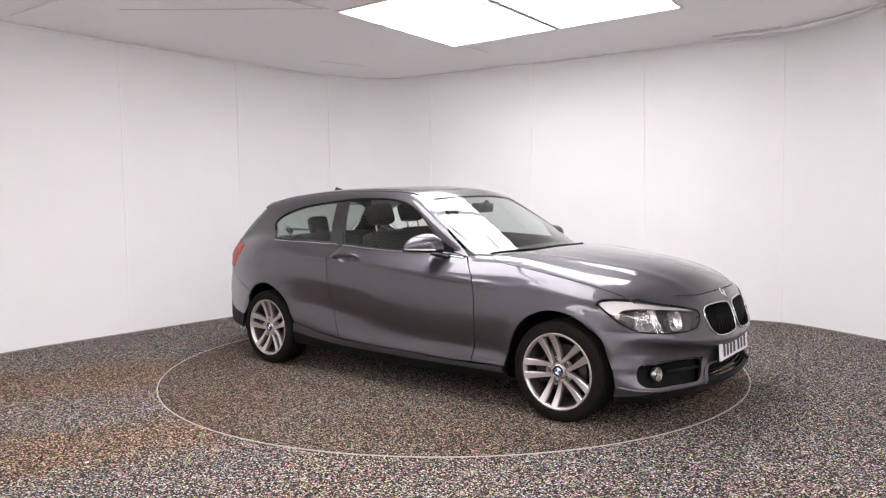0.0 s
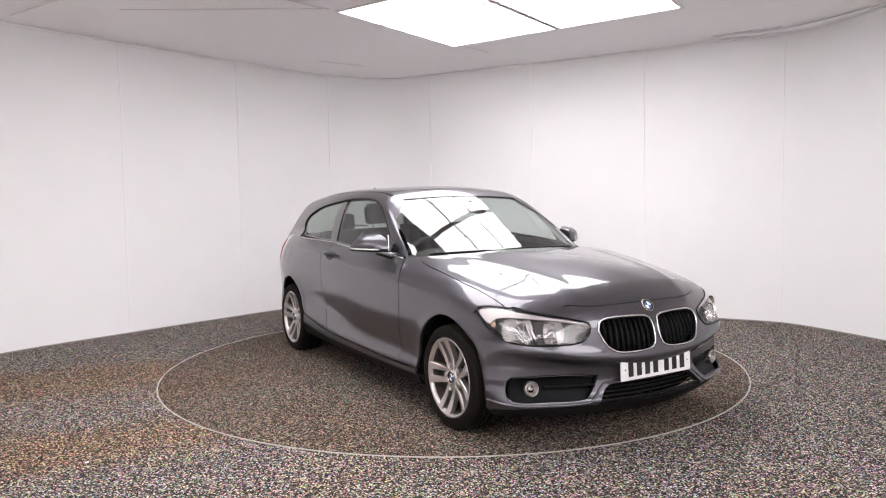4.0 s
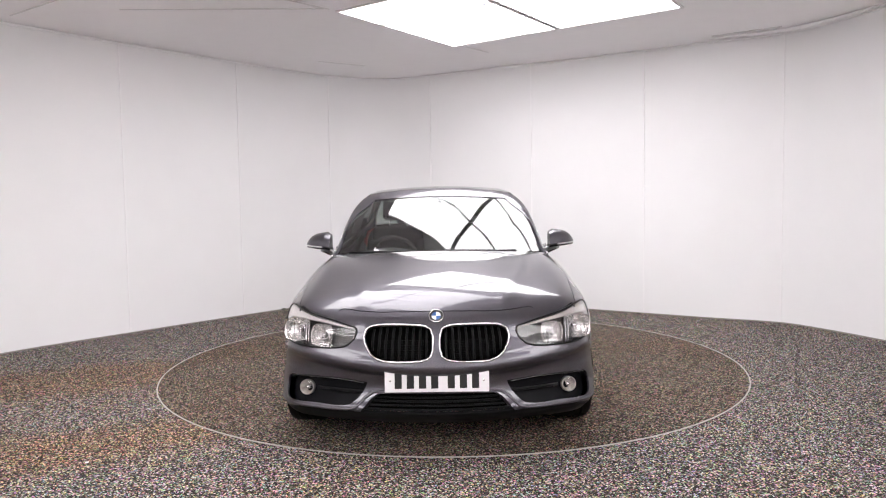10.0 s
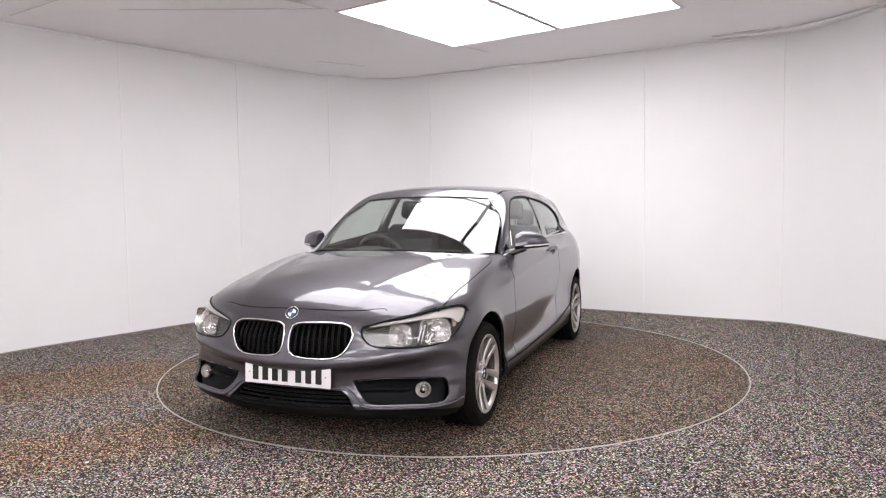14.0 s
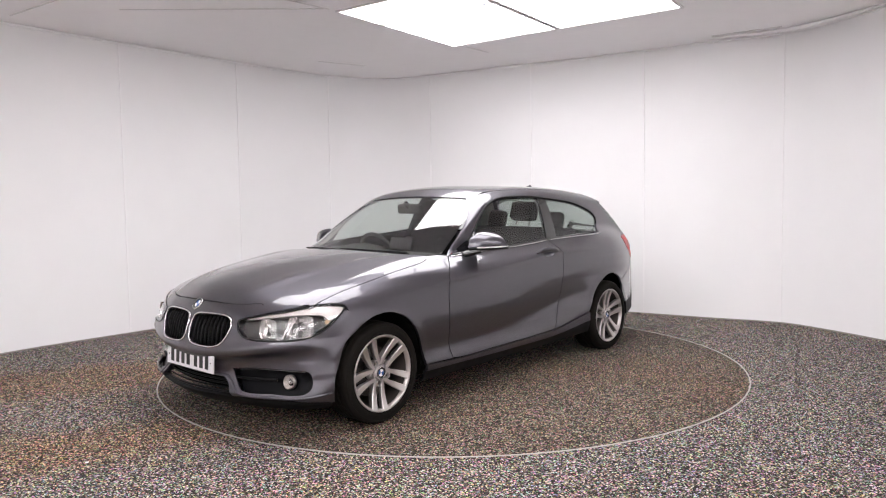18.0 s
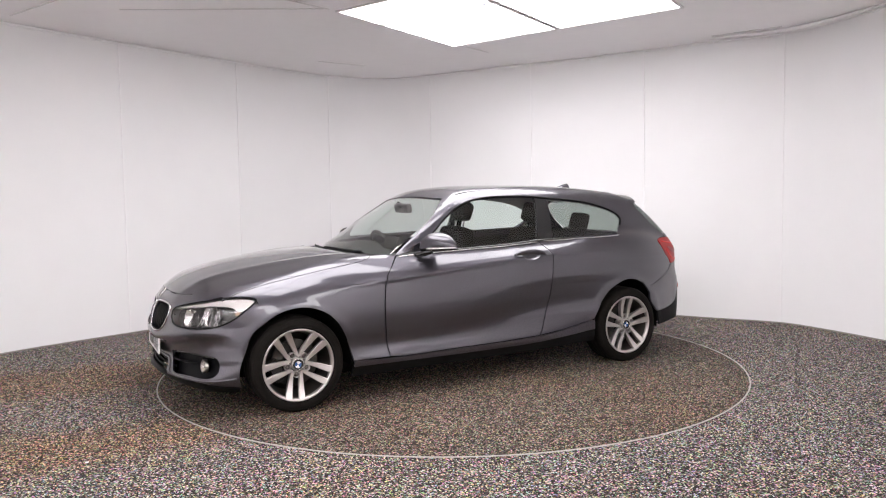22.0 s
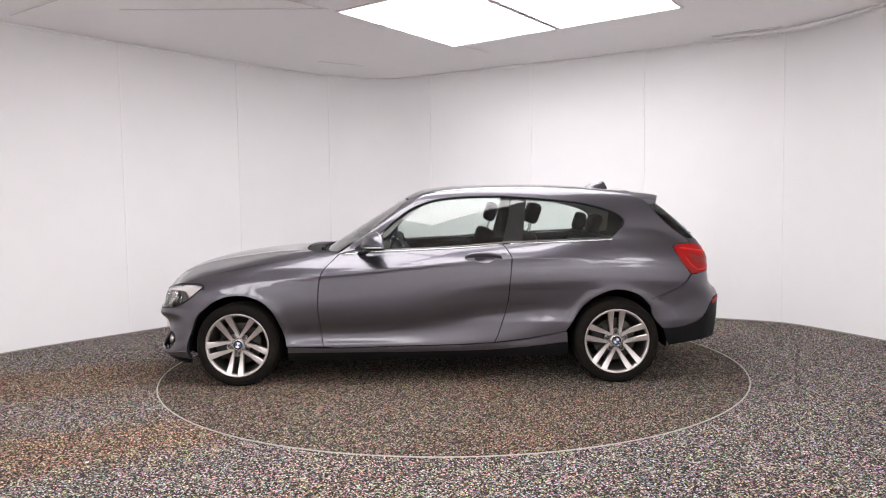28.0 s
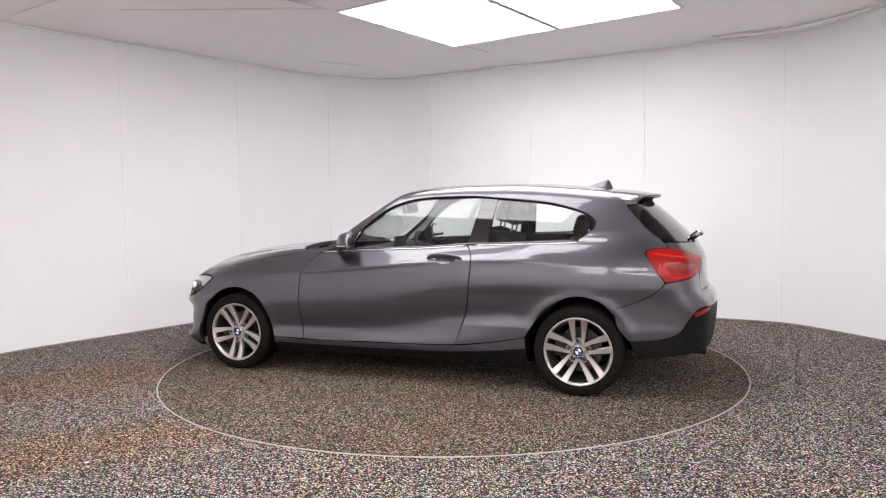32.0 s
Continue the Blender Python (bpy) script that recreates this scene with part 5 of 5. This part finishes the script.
WM = Matrix.Translation((0.19, -0.36, 0.865)) @ Matrix.Rotation(radians(-64), 4, "Y")
ring = [WM @ Vector((0.182 * math.cos(a), 0.182 * math.sin(a), 0)) for a in [2 * math.pi * i / 40 for i in range(40)]]
sw = part("steering_wheel", tube(bmesh.new(), ring, 0.016, 10, True), CABIN, car, "black three-spoke steering wheel", smooth=True)
bm = lathe([(0.0001, 0.03), (0.05, 0.028), (0.07, 0.015), (0.075, -0.02), (0.03, -0.15)], 24, "z")
bm.transform(WM)
part("wheel_boss", bm, CABIN, sw, smooth=True)
for a in (90, 210, 330):
    bm = box(bmesh.new(), (0.12, 0, 0), (0.11, 0.035, 0.014), bevel=0.004)
    bm.transform(WM @ Matrix.Rotation(radians(a + 90), 4, "Z"))
    part("wheel_spoke", bm, SATIN if a == 90 else CABIN, sw)
im = part("interior_mirror", box(bmesh.new(), (0.20, 0, 1.242), (0.045, 0.245, 0.080), Matrix.Rotation(radians(12), 3, "Y"), 0.020), CABIN, car, "black interior mirror", smooth=True)
part("mirror_stem", tube(bmesh.new(), [(0.215, 0, 1.262), (0.255, 0, 1.292)], 0.020, 10), CABIN, im, smooth=True)
part("mirror_face", box(bmesh.new(), (0.1780, 0, 1.2465), (0.001, 0.215, 0.058), Matrix.Rotation(radians(12), 3, "Y")), MIRROR, im)

# linings inside the doors, pillars and roof
both("door_lining", "side", [*twice((0.60, 0.40)), *twice((0.55, 0.925)), (0.2, 0.945), *twice((-0.55, 0.980)), (-1.0, 0.995), *twice((-1.34, 1.005)), (-1.38, 0.80), *twice((-1.0, 0.45)), *twice((-0.5, 0.36))],
     CABIN, car, lift=-0.055, depth=0, step=0.06, label="black inner door and side lining")
half = [(-1.50, 0.30), *twice((-1.48, 0.485)), (-0.8, 0.53), *twice((0.08, 0.52)), (0.11, 0.30)]
panel("roof_lining", "top", [(-1.51, 0.0)] + half + [(0.12, 0.0)] + mirrored(half), LINING, car, lift=-0.030, depth=0, step=0.09, label="pale grey roof lining")
both("pillar_lining", "side", [*twice((0.545, 0.955)), (0.42, 1.060), (0.22, 1.245), *twice((0.11, 1.325)), (-0.1, 1.37), (-0.8, 1.39), *twice((-1.48, 1.335)), *twice((-1.60, 1.20)), *twice((-1.60, 1.03))]
     + [(x - 0.01, z - 0.005) for x, z in [(-1.36, 1.025)] + WIN_REAR[1:]] + [(x, z + 0.004) for x, z in WIN_TOP[1:]], LINING, car, lift=-0.028, depth=0, step=0.045)


def motions():
    for ob, at in ((car, CAR_AT), (turntable, Vector((0, 0, 0)))):
        rows = []
        for t, a in TURN:
            m = pose(0, 0, 0, 0, 0, a)
            rows.append((float(t), m @ Matrix.Translation(at)))
        walk(ob, rows)


motions()
